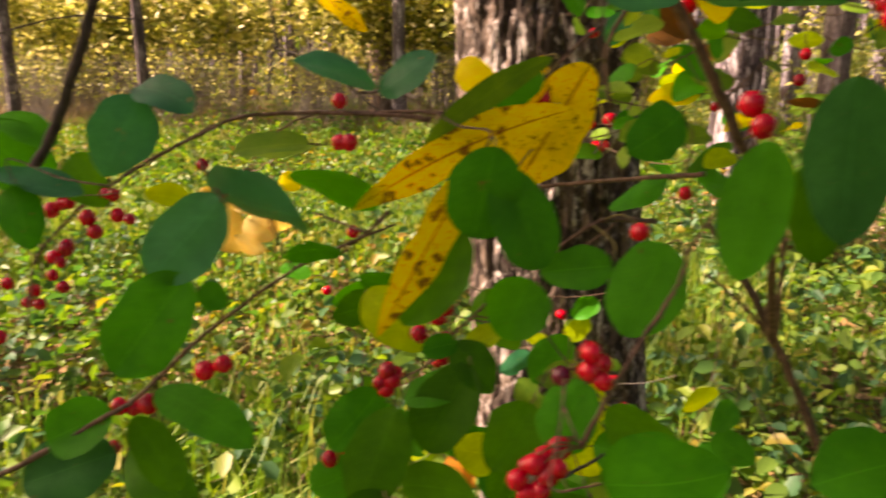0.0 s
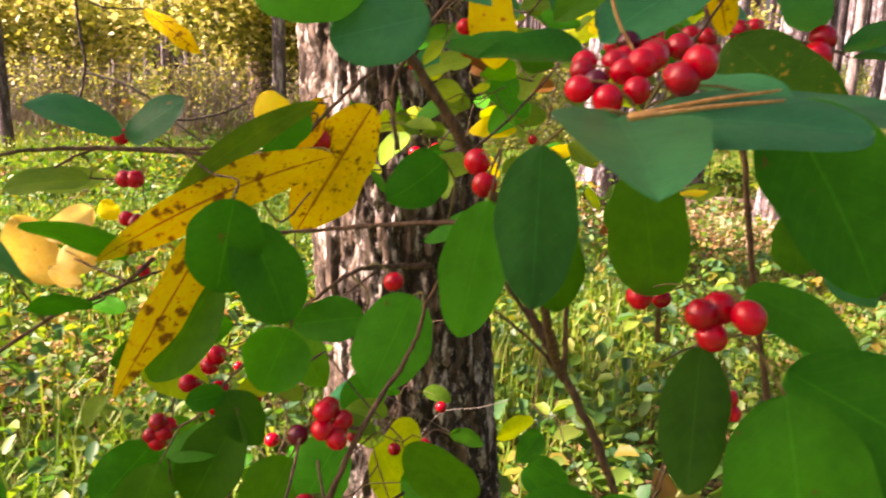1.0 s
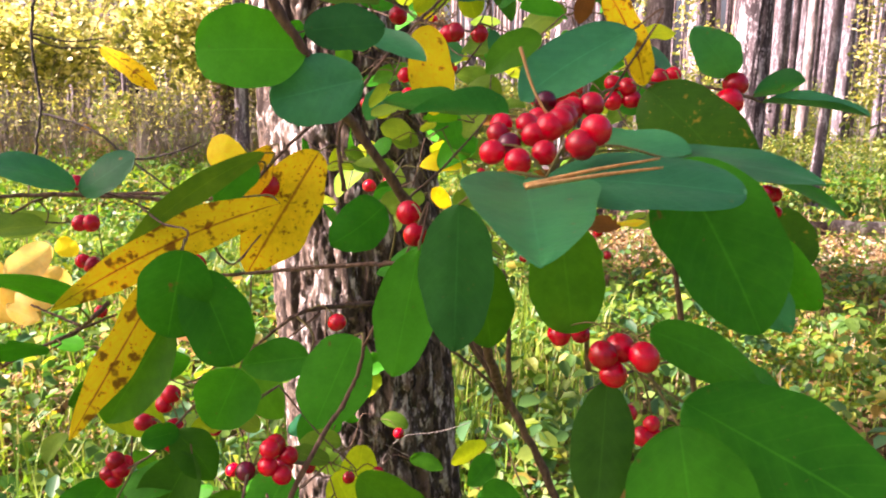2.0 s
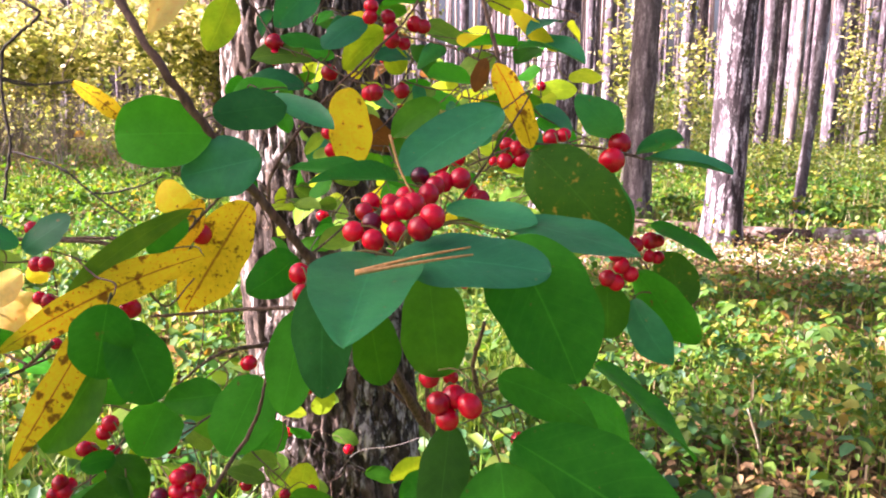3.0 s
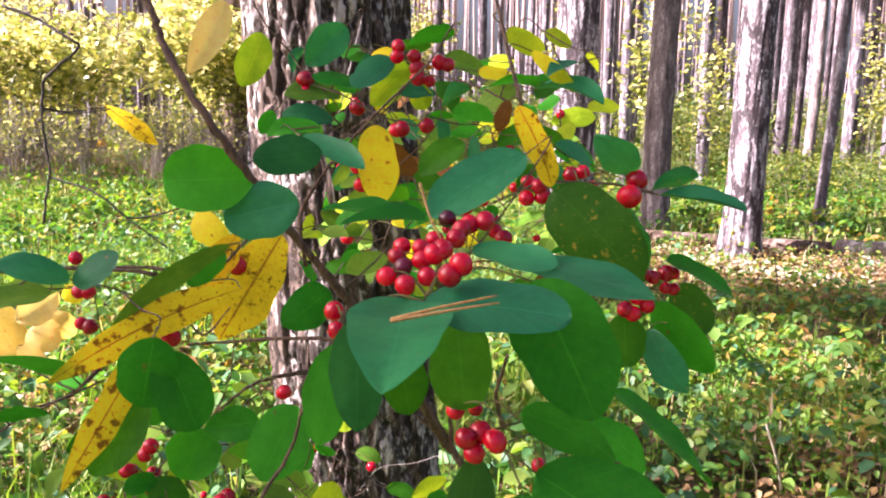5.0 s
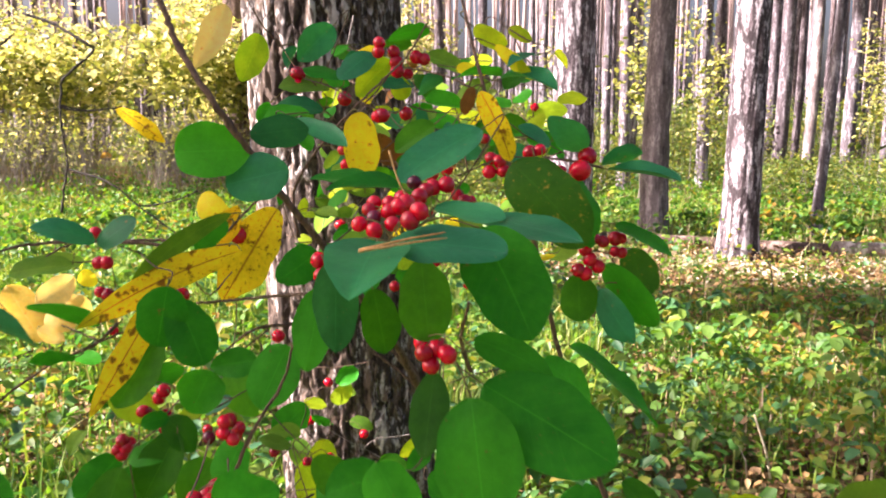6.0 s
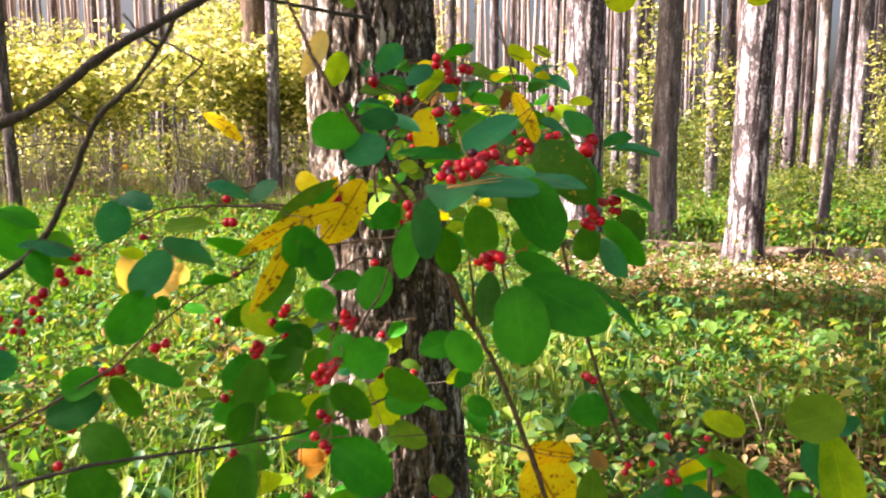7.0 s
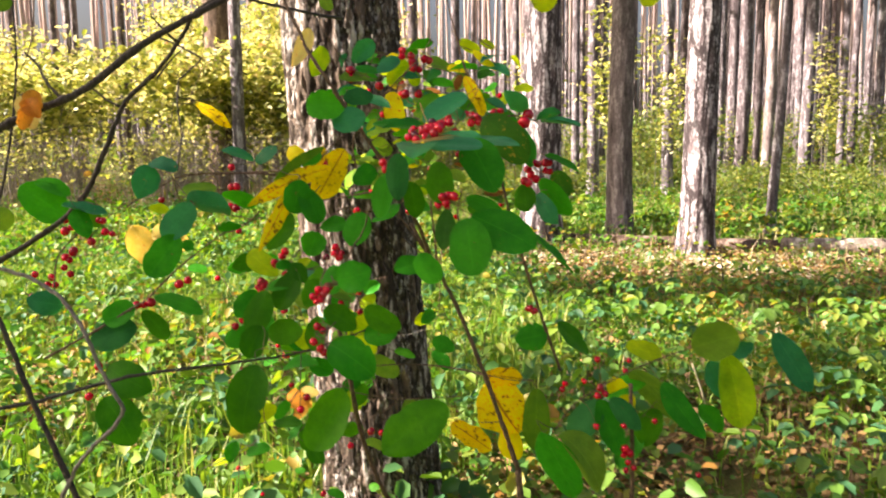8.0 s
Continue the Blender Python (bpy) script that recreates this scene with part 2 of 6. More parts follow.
def island_mat(name, stops, glow, thin=0.4, rough=0.5):
    """Small leaves or blades that share one sheet: each takes its own colour."""
    m, t, b = node_mat(name, rough, 0.5)
    geo = t.nodes.new("ShaderNodeNewGeometry").outputs["Random Per Island"]
    obj = t.nodes.new("ShaderNodeTexCoord").outputs["Object"]
    k = calc(t, "ADD", calc(t, "MULTIPLY", geo, 0.8), calc(t, "MULTIPLY", calc(t, "SUBTRACT", noise_tex(t, obj, 0.9, 3), 0.5), 0.9))
    k = calc(t, "ADD", k, 0.1)
    c = ramp(t, k, *stops)
    c = mix(t, calc(t, "MULTIPLY", noise_tex(t, obj, 120, 3), 0.25), c, (0.03, 0.04, 0.01))
    t.links.new(c, b.inputs["Base Color"])
    tr = t.nodes.new("ShaderNodeBsdfTranslucent")
    t.links.new(mix(t, 1.0, c, glow, "MULTIPLY"), tr.inputs[0])
    ms = t.nodes.new("ShaderNodeMixShader")
    ms.inputs[0].default_value = thin
    t.links.new(b.outputs[0], ms.inputs[1])
    t.links.new(tr.outputs[0], ms.inputs[2])
    t.links.new(ms.outputs[0], t.nodes["Material Output"].inputs[0])
    return m


HERB = island_mat("herb leaves", [(0.0, (0.03, 0.11, 0.014)), (0.35, (0.07, 0.21, 0.02)), (0.68, (0.15, 0.30, 0.03)), (0.84, (0.28, 0.33, 0.035)), (1.0, (0.46, 0.22, 0.04))], (1.4, 1.5, 0.4))
HERB2 = island_mat("broad herb leaves", [(0.0, (0.03, 0.12, 0.05)), (0.2, (0.06, 0.20, 0.09)), (0.40, (0.08, 0.22, 0.035)), (0.62, (0.14, 0.27, 0.04)), (0.80, (0.24, 0.36, 0.05)), (0.90, (0.36, 0.32, 0.05)), (1.0, (0.42, 0.20, 0.05))], (1.35, 1.5, 0.4))
GRASS = island_mat("grass blades", [(0.0, (0.04, 0.13, 0.012)), (0.4, (0.14, 0.30, 0.03)), (0.75, (0.30, 0.43, 0.06)), (1.0, (0.72, 0.66, 0.38))], (1.5, 1.4, 0.6))
DRY = island_mat("dry stems", [(0.0, (0.12, 0.075, 0.04)), (0.5, (0.34, 0.25, 0.14)), (1.0, (0.70, 0.60, 0.42))], (1.0, 0.9, 0.6), 0.2, 0.8)
LITTER = island_mat("dry litter", [(0.0, (0.07, 0.040, 0.018)), (0.4, (0.22, 0.125, 0.045)), (0.75, (0.40, 0.24, 0.09)), (1.0, (0.56, 0.42, 0.22))], (1.0, 0.8, 0.5), 0.15, 0.8)
AUTUMN = island_mat("autumn leaves", [(0.0, (0.10, 0.13, 0.03)), (0.30, (0.24, 0.29, 0.055)), (0.56, (0.55, 0.55, 0.14)), (0.78, (0.88, 0.85, 0.50)), (0.91, (0.92, 0.75, 0.54)), (1.0, (0.58, 0.32, 0.13))], (1.45, 1.4, 0.85), 0.4)
UNDER = island_mat("green understory", [(0.0, (0.07, 0.16, 0.025)), (0.4, (0.16, 0.26, 0.05)), (0.72, (0.30, 0.36, 0.07)), (0.92, (0.58, 0.50, 0.11)), (1.0, (0.56, 0.34, 0.10))], (1.4, 1.3, 0.6))
# Dry litter in pale tones: sunlight on the ground is put into the colour.
LIT_TONE_LITTER = island_mat("litter with painted sunlight", [(0.0, (0.28, 0.20, 0.12)), (0.5, (0.58, 0.48, 0.34)), (1.0, (0.86, 0.80, 0.68))], (1.0, 0.9, 0.7), 0.15, 0.8)
NEEDLES = island_mat("pine needles", [(0.0, (0.02, 0.06, 0.015)), (1.0, (0.06, 0.13, 0.03))], (1.2, 1.2, 0.6), 0.2)


def soil_mat():
    m, t, b = node_mat("forest floor", 0.95, 0.2)
    obj = t.nodes.new("ShaderNodeTexCoord").outputs["Object"]
    n1, n2, n3 = noise_tex(t, obj, 0.7, 4), noise_tex(t, obj, 14, 6, 0.65), noise_tex(t, obj, 110, 4, 0.7)
    c = ramp(t, n2, (0.3, (0.028, 0.020, 0.012)), (0.5, (0.085, 0.058, 0.030)), (0.7, (0.19, 0.135, 0.065)))
    c = mix(t, ramp(t, n1, (0.40, (0, 0, 0)), (0.62, (0.85, 0.85, 0.85))), c, mix(t, n3, (0.05, 0.11, 0.02), (0.22, 0.28, 0.05)))
    c = mix(t, ramp(t, n3, (0.45, (0, 0, 0)), (0.7, (0.6, 0.6, 0.6))), c, (0.34, 0.24, 0.11))
    t.links.new(c, b.inputs["Base Color"])
    bump(t, b, calc(t, "ADD", n2, n3), 1.0, 0.03)
    return m


SOIL = soil_mat()


# ---- builders ----
def mesh_from(name, verts, faces, material, uvs=None, smooth=True):
    me = bpy.data.meshes.new(name)
    me.from_pydata([tuple(v) for v in verts], [], faces)
    if uvs is not None:
        layer = me.uv_layers.new(name="UVMap")
        idx = np.empty(len(me.loops), dtype=np.int32)
        me.loops.foreach_get("vertex_index", idx)
        layer.data.foreach_set("uv", np.asarray(uvs, dtype=np.float32)[idx].ravel())
    if smooth:
        me.polygons.foreach_set("use_smooth", [True] * len(me.polygons))
    for mt in material if isinstance(material, (list, tuple)) else [material]:
        me.materials.append(mt)
    me.update()
    return me


def put(name, me, parent=None, at=(0, 0, 0)):
    ob = new(name, me)
    ob.location = at
    if parent:
        ob.parent = parent
    return ob


def smooth_line(pts, per=6):
    """A Catmull-Rom line through the points."""
    p = [np.array(q, float) for q in pts]
    p = [2 * p[0] - p[1]] + p + [2 * p[-1] - p[-2]]
    line = []
    for a, b, c, d in zip(p, p[1:], p[2:], p[3:]):
        for s in np.linspace(0, 1, per, endpoint=False):
            line.append(0.5 * (2 * b + (c - a) * s + (2 * a - 5 * b + 4 * c - d) * s * s + (3 * b - a - 3 * c + d) * s ** 3))
    line.append(p[-2])
    return np.array(line)


def tube(line, radii, sides=8, knob=0.0, seed=0):
    """Verts and faces of a tapering tube along a line, with slight swellings."""
    rng = np.random.default_rng(seed)
    line = np.asarray(line, float)
    tang = np.gradient(line, axis=0)
    tang /= np.linalg.norm(tang, axis=1)[:, None] + 1e-12
    ref = np.array([0.31, 0.2, 0.93]) if abs(tang[0][2]) < 0.9 else np.array([1.0, 0.1, 0.0])
    verts, faces = [], []
    for i, (c, g, r) in enumerate(zip(line, tang, radii)):
        u = np.cross(g, ref)
        u /= np.linalg.norm(u) + 1e-12
        w = np.cross(g, u)
        rr = r * (1 + knob * rng.uniform(-1, 1))
        for k in range(sides):
            a = 2 * math.pi * k / sides
            verts.append(c + rr * (1 + knob * 0.5 * rng.uniform(-1, 1)) * (math.cos(a) * u + math.sin(a) * w))
    for i in range(len(line) - 1):
        for k in range(sides):
            a, b = i * sides + k, i * sides + (k + 1) % sides
            faces.append((a, b, b + sides, a + sides))
    faces.append(tuple(range(sides))[::-1])
    n = (len(line) - 1) * sides
    faces.append(tuple(range(n, n + sides)))
    return verts, faces


def scatter_leaves(name, where, normals, sizes, material, parent=None, slim=0.5, turn_seed=1, label="", kind="stuff", bend=0.25, along=None):
    """One sheet of many small folded leaves at the given places."""
    rng = np.random.default_rng(turn_seed)
    n = len(where)
    nrm = normals / np.linalg.norm(normals, axis=1)[:, None]
    a = rng.normal(size=(n, 3)) if along is None else along.copy()
    a -= (a * nrm).sum(1)[:, None] * nrm
    a /= np.linalg.norm(a, axis=1)[:, None]
    b = np.cross(nrm, a)
    s = sizes[:, None]
    lift = rng.uniform(0.3, 1.6, n)[:, None] * bend
    v = np.empty((n, 6, 3))
    v[:, 0] = where - a * s * 0.5
    v[:, 1] = where - a * s * 0.24 + b * s * slim * 0.5 + nrm * s * lift * 0.4
    v[:, 2] = where + a * s * 0.20 + b * s * slim * 0.46 + nrm * s * lift * 0.3
    v[:, 3] = where + a * s * 0.5 - nrm * s * lift * 0.8
    v[:, 4] = where + a * s * 0.20 - b * s * slim * 0.46 + nrm * s * lift * 0.3
    v[:, 5] = where - a * s * 0.24 - b * s * slim * 0.5 + nrm * s * lift * 0.4
    base = np.arange(n)[:, None] * 6
    f = np.concatenate([base + np.array([0, 3, 2, 1]), base + np.array([0, 5, 4, 3])])
    me = bpy.data.meshes.new(name)
    me.from_pydata(v.reshape(-1, 3), [], f.tolist())
    me.polygons.foreach_set("use_smooth", [True] * len(me.polygons))
    me.materials.append(material)
    me.update()
    ob = put(name, me, parent)
    if label:
        tagged(ob, label, kind=kind)
    return ob

# ---- ground ----
def ground_height(x, y):
    return 0.035 * noise.noise((x * 0.9, y * 0.9, 0)) + 0.05 * noise.noise((x * 0.25, y * 0.25, 3.1)) - 0.02


def build_ground():
    xs = np.concatenate([[-900, -300, -120, -60, -30], np.linspace(-16, 20, 145), [32, 60, 120, 300, 900]])
    ys = np.concatenate([[-900, -300, -100, -40, -15], np.linspace(-6, 26, 129), [36, 60, 120, 300, 900]])
    verts = [(x, y, ground_height(x, y) if abs(x) < 25 and -7 < y < 27 else 0.0) for y in ys for x in xs]
    w = len(xs)
    faces = [(j * w + i, j * w + i + 1, (j + 1) * w + i + 1, (j + 1) * w + i) for j in range(len(ys) - 1) for i in range(w - 1)]
    return tagged(put("ground", mesh_from("ground", verts, faces, SOIL)), "forest floor of brown litter, moss and soil", "ground", kind="structure")


build_ground()


# ---- trees ----
def trunk_rings(height, r0, r1, lean, sides, rings, rough, seed, flare=0.35, furrow=26.0, plates=False):
    """A tapering trunk with a root flare and furrowed, plated bark."""
    rng = random.Random(seed)
    ox, oy = rng.uniform(-40, 40), rng.uniform(-40, 40)
    verts, faces = [], []
    for i in range(rings + 1):
        s = i / rings
        z = height * s ** 1.25
        r = r0 + (r1 - r0) * s ** 0.9
        r *= 1 + flare * math.exp(-z / 0.16)
        wob = 0.02 * math.sin(z * 0.9 + ox) * min(1, z)
        for k in range(sides):
            a = 2 * math.pi * k / sides
            q = (math.cos(a) * furrow * r0 + ox, math.sin(a) * furrow * r0 + oy, z * furrow * 0.20)
            rid = 1 - abs(noise.noise(q)) * 2
            fine = noise.noise((q[0] * 3, q[1] * 3, q[2] * 4))
            if plates:
                d = noise.voronoi((q[0] * 0.62 + 0.5 * fine, q[1] * 0.62, q[2] * 0.55))[0]
                crack = min(1.0, (d[1] - d[0]) * 4.5) ** 0.7
                rr = r + rough * (crack * 1.1 + rid * 0.22 + fine * 0.16 + 0.08 * noise.noise((q[0] * 8, q[1] * 8, q[2] * 9))) - rough * 0.9
            else:
                rr = r + rough * (rid * 0.8 + fine * 0.4) - rough * 0.4
            verts.append((rr * math.cos(a) + lean[0] * z + wob, rr * math.sin(a) + lean[1] * z, z))
    for i in range(rings):
        for k in range(sides):
            a, b = i * sides + k, i * sides + (k + 1) % sides
            faces.append((a, b, b + sides, a + sides))
    return verts, faces


def pine_crown(height, seed, reach=1.7, tufts=900):
    rng = np.random.default_rng(seed)
    h = rng.uniform(0.58, 1.02, tufts) * height
    rad = reach * np.clip((1.05 * height - h) / (0.3 * height), 0.12, 1) * np.sqrt(rng.uniform(0.02, 1, tufts))
    limb = rng.integers(0, 26, tufts)
    ang = limb * 2.4 + rng.normal(0, 0.22, tufts)
    h = 0.68 * height + (limb / 26) * 0.32 * height + rng.normal(0, 0.22, tufts) + 0.15 * rad
    return np.stack([rad * np.cos(ang), rad * np.sin(ang), h], 1), rng.normal(size=(tufts, 3)) + [0, 0, 0.8]


def pine(height, r, lean, seed, name="pine_tree", material=None, sides=28, rings=90, rough=0.012, label="tall Scots pine with grey-brown flaking bark", tufts=170, reach=1.3, tuft=(0.35, 0.75)):
    tree = new(name)
    v, f = trunk_rings(height, r, r * 0.45, lean, sides, rings, rough, seed)
    put("trunk", mesh_from("trunk", v, f, material or BARK), tree)
    pts, nrm = pine_crown(height, seed, reach, tufts)
    pts[:, 0] += lean[0] * pts[:, 2]
    pts[:, 1] += lean[1] * pts[:, 2]
    scatter_leaves("crown", pts, nrm, np.random.default_rng(seed).uniform(*tuft, tufts), NEEDLES, tree, 0.55, seed)
    rng = random.Random(seed)
    for k in range(7):
        a, z = rng.uniform(0, 6.28), height * rng.uniform(0.6, 0.95)
        b = rng.uniform(0.6, 1.3)
        line = smooth_line([(lean[0] * z, lean[1] * z, z), (b * 0.5 * math.cos(a) + lean[0] * z, b * 0.5 * math.sin(a) + lean[1] * z, z + 0.1), (b * math.cos(a) + lean[0] * z, b * math.sin(a) + lean[1] * z, z + 0.4)], 3)
        tv, tf = tube(line, np.linspace(0.03, 0.01, len(line)), 5)
        put("limb", mesh_from("limb", tv, tf, BARK), tree)
    return tagged(tree, label, "tree", "pines of the wood")


def near_pine():
    """The old pine that stands close behind the berry shrub."""
    tree = new("old_pine")
    tree.location = (-0.142, 1.33, -0.03)
    v, f = trunk_rings(3.2, 0.140, 0.124, (-0.05, 0.0), 300, 420, 0.013, 5, 0.22, 56.0, True)
    put("trunk", mesh_from("trunk", v, f, BARK_NEAR), tree)
    v, f = trunk_rings(13.0, 0.118, 0.07, (-0.05, 0.0), 32, 60, 0.01, 6, 0.0)
    v = [(x - 0.155, y, z + 3.1) for x, y, z in v]
    put("upper_trunk", mesh_from("upper_trunk", v, f, BARK), tree)
    pts, nrm = pine_crown(16.0, 9, 1.4, 250)
    pts[:, 0] -= 0.05 * pts[:, 2]
    scatter_leaves("crown", pts, nrm, np.random.default_rng(9).uniform(0.35, 0.75, 250), NEEDLES, tree, 0.55, 9)
    return tagged(tree, "old pine with deeply furrowed dark bark and pale plates", "tree")


near_pine()
first = pine(16, 0.15, (0.025, 0.004), 11, material=BARK_LIT_TONE, sides=64, rings=220, label="sunlit pine with pinkish flaking bark beside a fallen log")
first.location = (2.24, 6.43, -0.02)
second = pine(15, 0.135, (0.004, 0.0), 12, material=BARK_SHADE_TONE, sides=48, rings=160, label="pine trunk with shade painted into its grey-brown bark")
second.location = (1.84, 7.62, -0.02)
third = pine(17, 0.20, (-0.006, 0.0), 13, material=BARK_LIT_TONE, sides=64, rings=200, label="thick pine with peeling bark, sunlight painted into its pale colour")
third.location = (0.97, 7.15, -0.02)
slim = pine(11, 0.055, (0.033, 0.0), 14, "young_pine", BARK, 20, 90, 0.006, "slim leaning young pine with grey bark", 120, 0.8)
slim.location = (3.55, 8.0, -0.02)
birch = pine(14, 0.085, (0.006, 0.0), 18, "birch_tree", BIRCH, 24, 90, 0.006, "slim birch with pale dark-flecked bark", 120, 1.0)
birch.location = (5.1, 12.0, -0.02)
# Added out of view: this pine's trunk throws its shadow on the second pine.
trunk_shader = pine(18, 0.24, (0.0, 0.0), 19, label="unseen pine added to shade the grey-brown trunk", tufts=30, reach=0.6)
trunk_shader.location = (-12.0, 5.675, -0.02)
brown = pine(15, 0.28, (-0.002, 0.0), 15, material=BARK_BROWN, sides=40, rings=120, label="brown pine trunk among yellow hazel bushes")
brown.location = (-3.63, 13.0, -0.02)

# Added out of view: its dense crown keeps the sun off the berry shrub.
shading = pine(17, 0.17, (0.0, 0.0), 16, tufts=1300, reach=0.72, tuft=(0.3, 0.55), label="unseen tall pine added to shade the berry shrub")
shading.location = (-15.08, -1.75, -0.02)

# Two pines added out of view; their crowns dapple the ground on the right.
for k, (x, y) in enumerate(((-15.4, 0.1), (-14.6, 2.2))):
    dapple_pine = pine(17, 0.15, (0.0, 0.0), 17 + k, tufts=(150, 600)[k], reach=(1.0, 0.75)[k], tuft=(0.28, 0.6), label="unseen pine added to dapple the ground with shade")
    dapple_pine.location = (x, y, -0.02)

# the wood behind: a few shapes of pine, repeated
SHAPES = [pine(17 + 1.5 * k, 0.070 + 0.015 * k, (0.008 * (k - 1.5), 0.006 * (1 - k)), 40 + k, tufts=26, rings=60) for k in range(4)]
SPOTS = [(3.15, 15.2), (9.0, 17.0), (12.9, 27.0), (10.8, 24.0), (-5.75, 9.4), (-8.04, 9.9), (-3.0, 11.5), (5.2, 13.4), (6.4, 17.5), (4.3, 19.0), (3.84, 13.0), (5.66, 15.2), (5.95, 14.6), (2.62, 15.0), (2.5, 12.6), (6.6, 14.0), (7.4, 14.3), (8.4, 15.0)]
rng = random.Random(21)
while len(SPOTS) < 205:
    y = 12 + 36 * rng.random() ** 0.85
    x = rng.uniform(-0.95, 0.85) * y
    far = min((x - a) ** 2 + (y - b) ** 2 for a, b in SPOTS)
    thick = (1.0 if y > 16 else 0.0) if x > 0.02 * y else (0.35 if y > 17 else 0.1)
    if far > 1.0 and rng.random() < thick:
        SPOTS.append((x, y))
# trees beside and behind the viewer
for x, y in ((-9.5, -6.5), (-6.5, -9.0), (4.5, -6.0), (9.5, 1.5), (-18, -8), (1.0, -11.0), (8.0, -9.0), (13, 7), (-21.0, 8.0)):
    SPOTS.append((x, y))
for k, (x, y) in enumerate(SPOTS):
    shape = SHAPES[k % 4]
    m = pose(x, y, -0.03, 0, 0, rng.uniform(0, 360))
    if k < 4:
        shape.matrix_basis = m
    else:
        copy_thing(shape, m)


# the last rows of trunks, too far off to tell apart
g = np.random.default_rng(404)
verts, faces = [], []
for k in range(360):
    y = g.uniform(46, 92)
    x, r, h = g.uniform(-0.85, 0.8) * y, g.uniform(0.10, 0.20), g.uniform(15, 20)
    lx = g.normal(0, 0.15)
    n = len(verts)
    for z, q in ((-0.1, r * 1.2), (0.4, r), (h, r * 0.5)):
        verts += [(x + lx * z / 5 + q * math.cos(a), y + q * math.sin(a), z) for a in np.linspace(0, 2 * math.pi, 8, endpoint=False)]
    faces += [(n + i * 8 + j, n + i * 8 + (j + 1) % 8, n + i * 8 + 8 + (j + 1) % 8, n + i * 8 + 8 + j) for i in range(2) for j in range(8)]
tagged(put("distant_trunks", mesh_from("distant_trunks", verts, faces, BARK)), "distant rows of pale pine trunks", kind="stuff")


# ---- undergrowth ----
def bush(name, height, spread, leaves, material, seed, size, label, stems=9, low=0.25):
    rng = np.random.default_rng(seed)
    ob = new(name)
    pts, nrm = [], []
    for k in range(stems):
        a, tilt = rng.uniform(0, 6.28), rng.uniform(0.1, 1.0) * spread
        top = np.array([tilt * math.cos(a), tilt * math.sin(a), height * rng.uniform(0.7, 1.05)])
        line = smooth_line([(0.06 * math.cos(a), 0.06 * math.sin(a), -0.05), top * [0.35, 0.35, 0.45] + rng.normal(0, 0.03, 3), top * [0.7, 0.7, 0.8], top], 4)
        tv, tf = tube(line, np.linspace(0.006, 0.0015, len(line)), 5)
        put("stem", mesh_from("stem", tv, tf, GREY), ob)
        n = leaves // stems
        s = rng.uniform(low, 1.0, n) ** 0.7
        c = np.array([line[min(len(line) - 1, int(q * (len(line) - 1)))] for q in s])
        pts.append(c + rng.normal(0, 1, (n, 3)) * [0.16 * spread + 0.05, 0.16 * spread + 0.05, 0.09])
        nrm.append(rng.normal(0, 0.5, (n, 3)) + [0, 0, 1])
    pts, nrm = np.concatenate(pts), np.concatenate(nrm)
    pts[:, 2] = np.abs(pts[:, 2])
    scatter_leaves("foliage", pts, nrm, rng.uniform(0.6, 1.2, len(pts)) * size, material, ob, 0.62, seed)
    return tagged(ob, label, "bush", "undergrowth bushes")


HAZEL = [bush("hazel_bush", 2.6, 1.05, 900, AUTUMN, 60 + k, 0.125, "leafy bush with yellow autumn foliage in sunlight", 14, 0.34) for k in range(3)]
LOW = [bush("low_bush", 0.55, 0.6, 520, UNDER, 70 + k, 0.045, "low green and yellow undergrowth bush") for k in range(3)]
TALL = [bush("hazel_bush", 3.9, 1.3, 1500, AUTUMN, 64 + k, 0.10, "tall leafy bush with yellow autumn foliage", 12, 0.4) for k in range(2)]
SAPL = bush("yellow_sapling", 2.7, 0.5, 520, AUTUMN, 77, 0.075, "thin sapling with sparse yellow leaves", 3)
SAPL.location = (2.05, 9.3, 0)
for x, y, turn in ((3.2, 11.2, 80), (1.35, 10.4, 200), (6.2, 12.4, 140)):
    copy_thing(SAPL, pose(x, y, -0.02, 0, 0, turn))
BARE_BUSH = [bush("bare_bush", 1.25, 0.95, 130, AUTUMN, 96 + k, 0.06, "tangled leafless brown bush with a few yellow leaves", 19, 0.3) for k in range(2)]
YOUNG = [bush("young_growth", 1.5, 0.75, 620, UNDER, 90 + k, 0.062, "sparse young growth with olive and yellow leaves", 8, 0.2) for k in range(2)]
rng = random.Random(5)
for k in range(40):
    y = rng.uniform(11.4, 17.8)
    x = rng.uniform(-0.85, -0.11) * y - 0.2
    m = pose(x, y, -0.02, 0, 0, rng.uniform(0, 360))
    if k < 3:
        HAZEL[k].matrix_basis = m
    else:
        copy_thing(HAZEL[k % 3], m)
for k in range(24):
    y = rng.uniform(13, 25)
    x = rng.uniform(-0.8, -0.08) * y
    m = pose(x, y, -0.02, 0, 0, rng.uniform(0, 360))
    if k < 2:
        TALL[k].matrix_basis = m
    else:
        copy_thing(TALL[k % 2], m)
for k in range(150):
    y = 10 + 24 * rng.random() ** 1.3
    x = rng.uniform(-0.1, 0.75) * y
    if k < 3:
        LOW[k].matrix_basis = pose(x, y, -0.02)
    else:
        copy_thing(LOW[k % 3], pose(x, y, -0.02, 0, 0, rng.uniform(0, 360)))

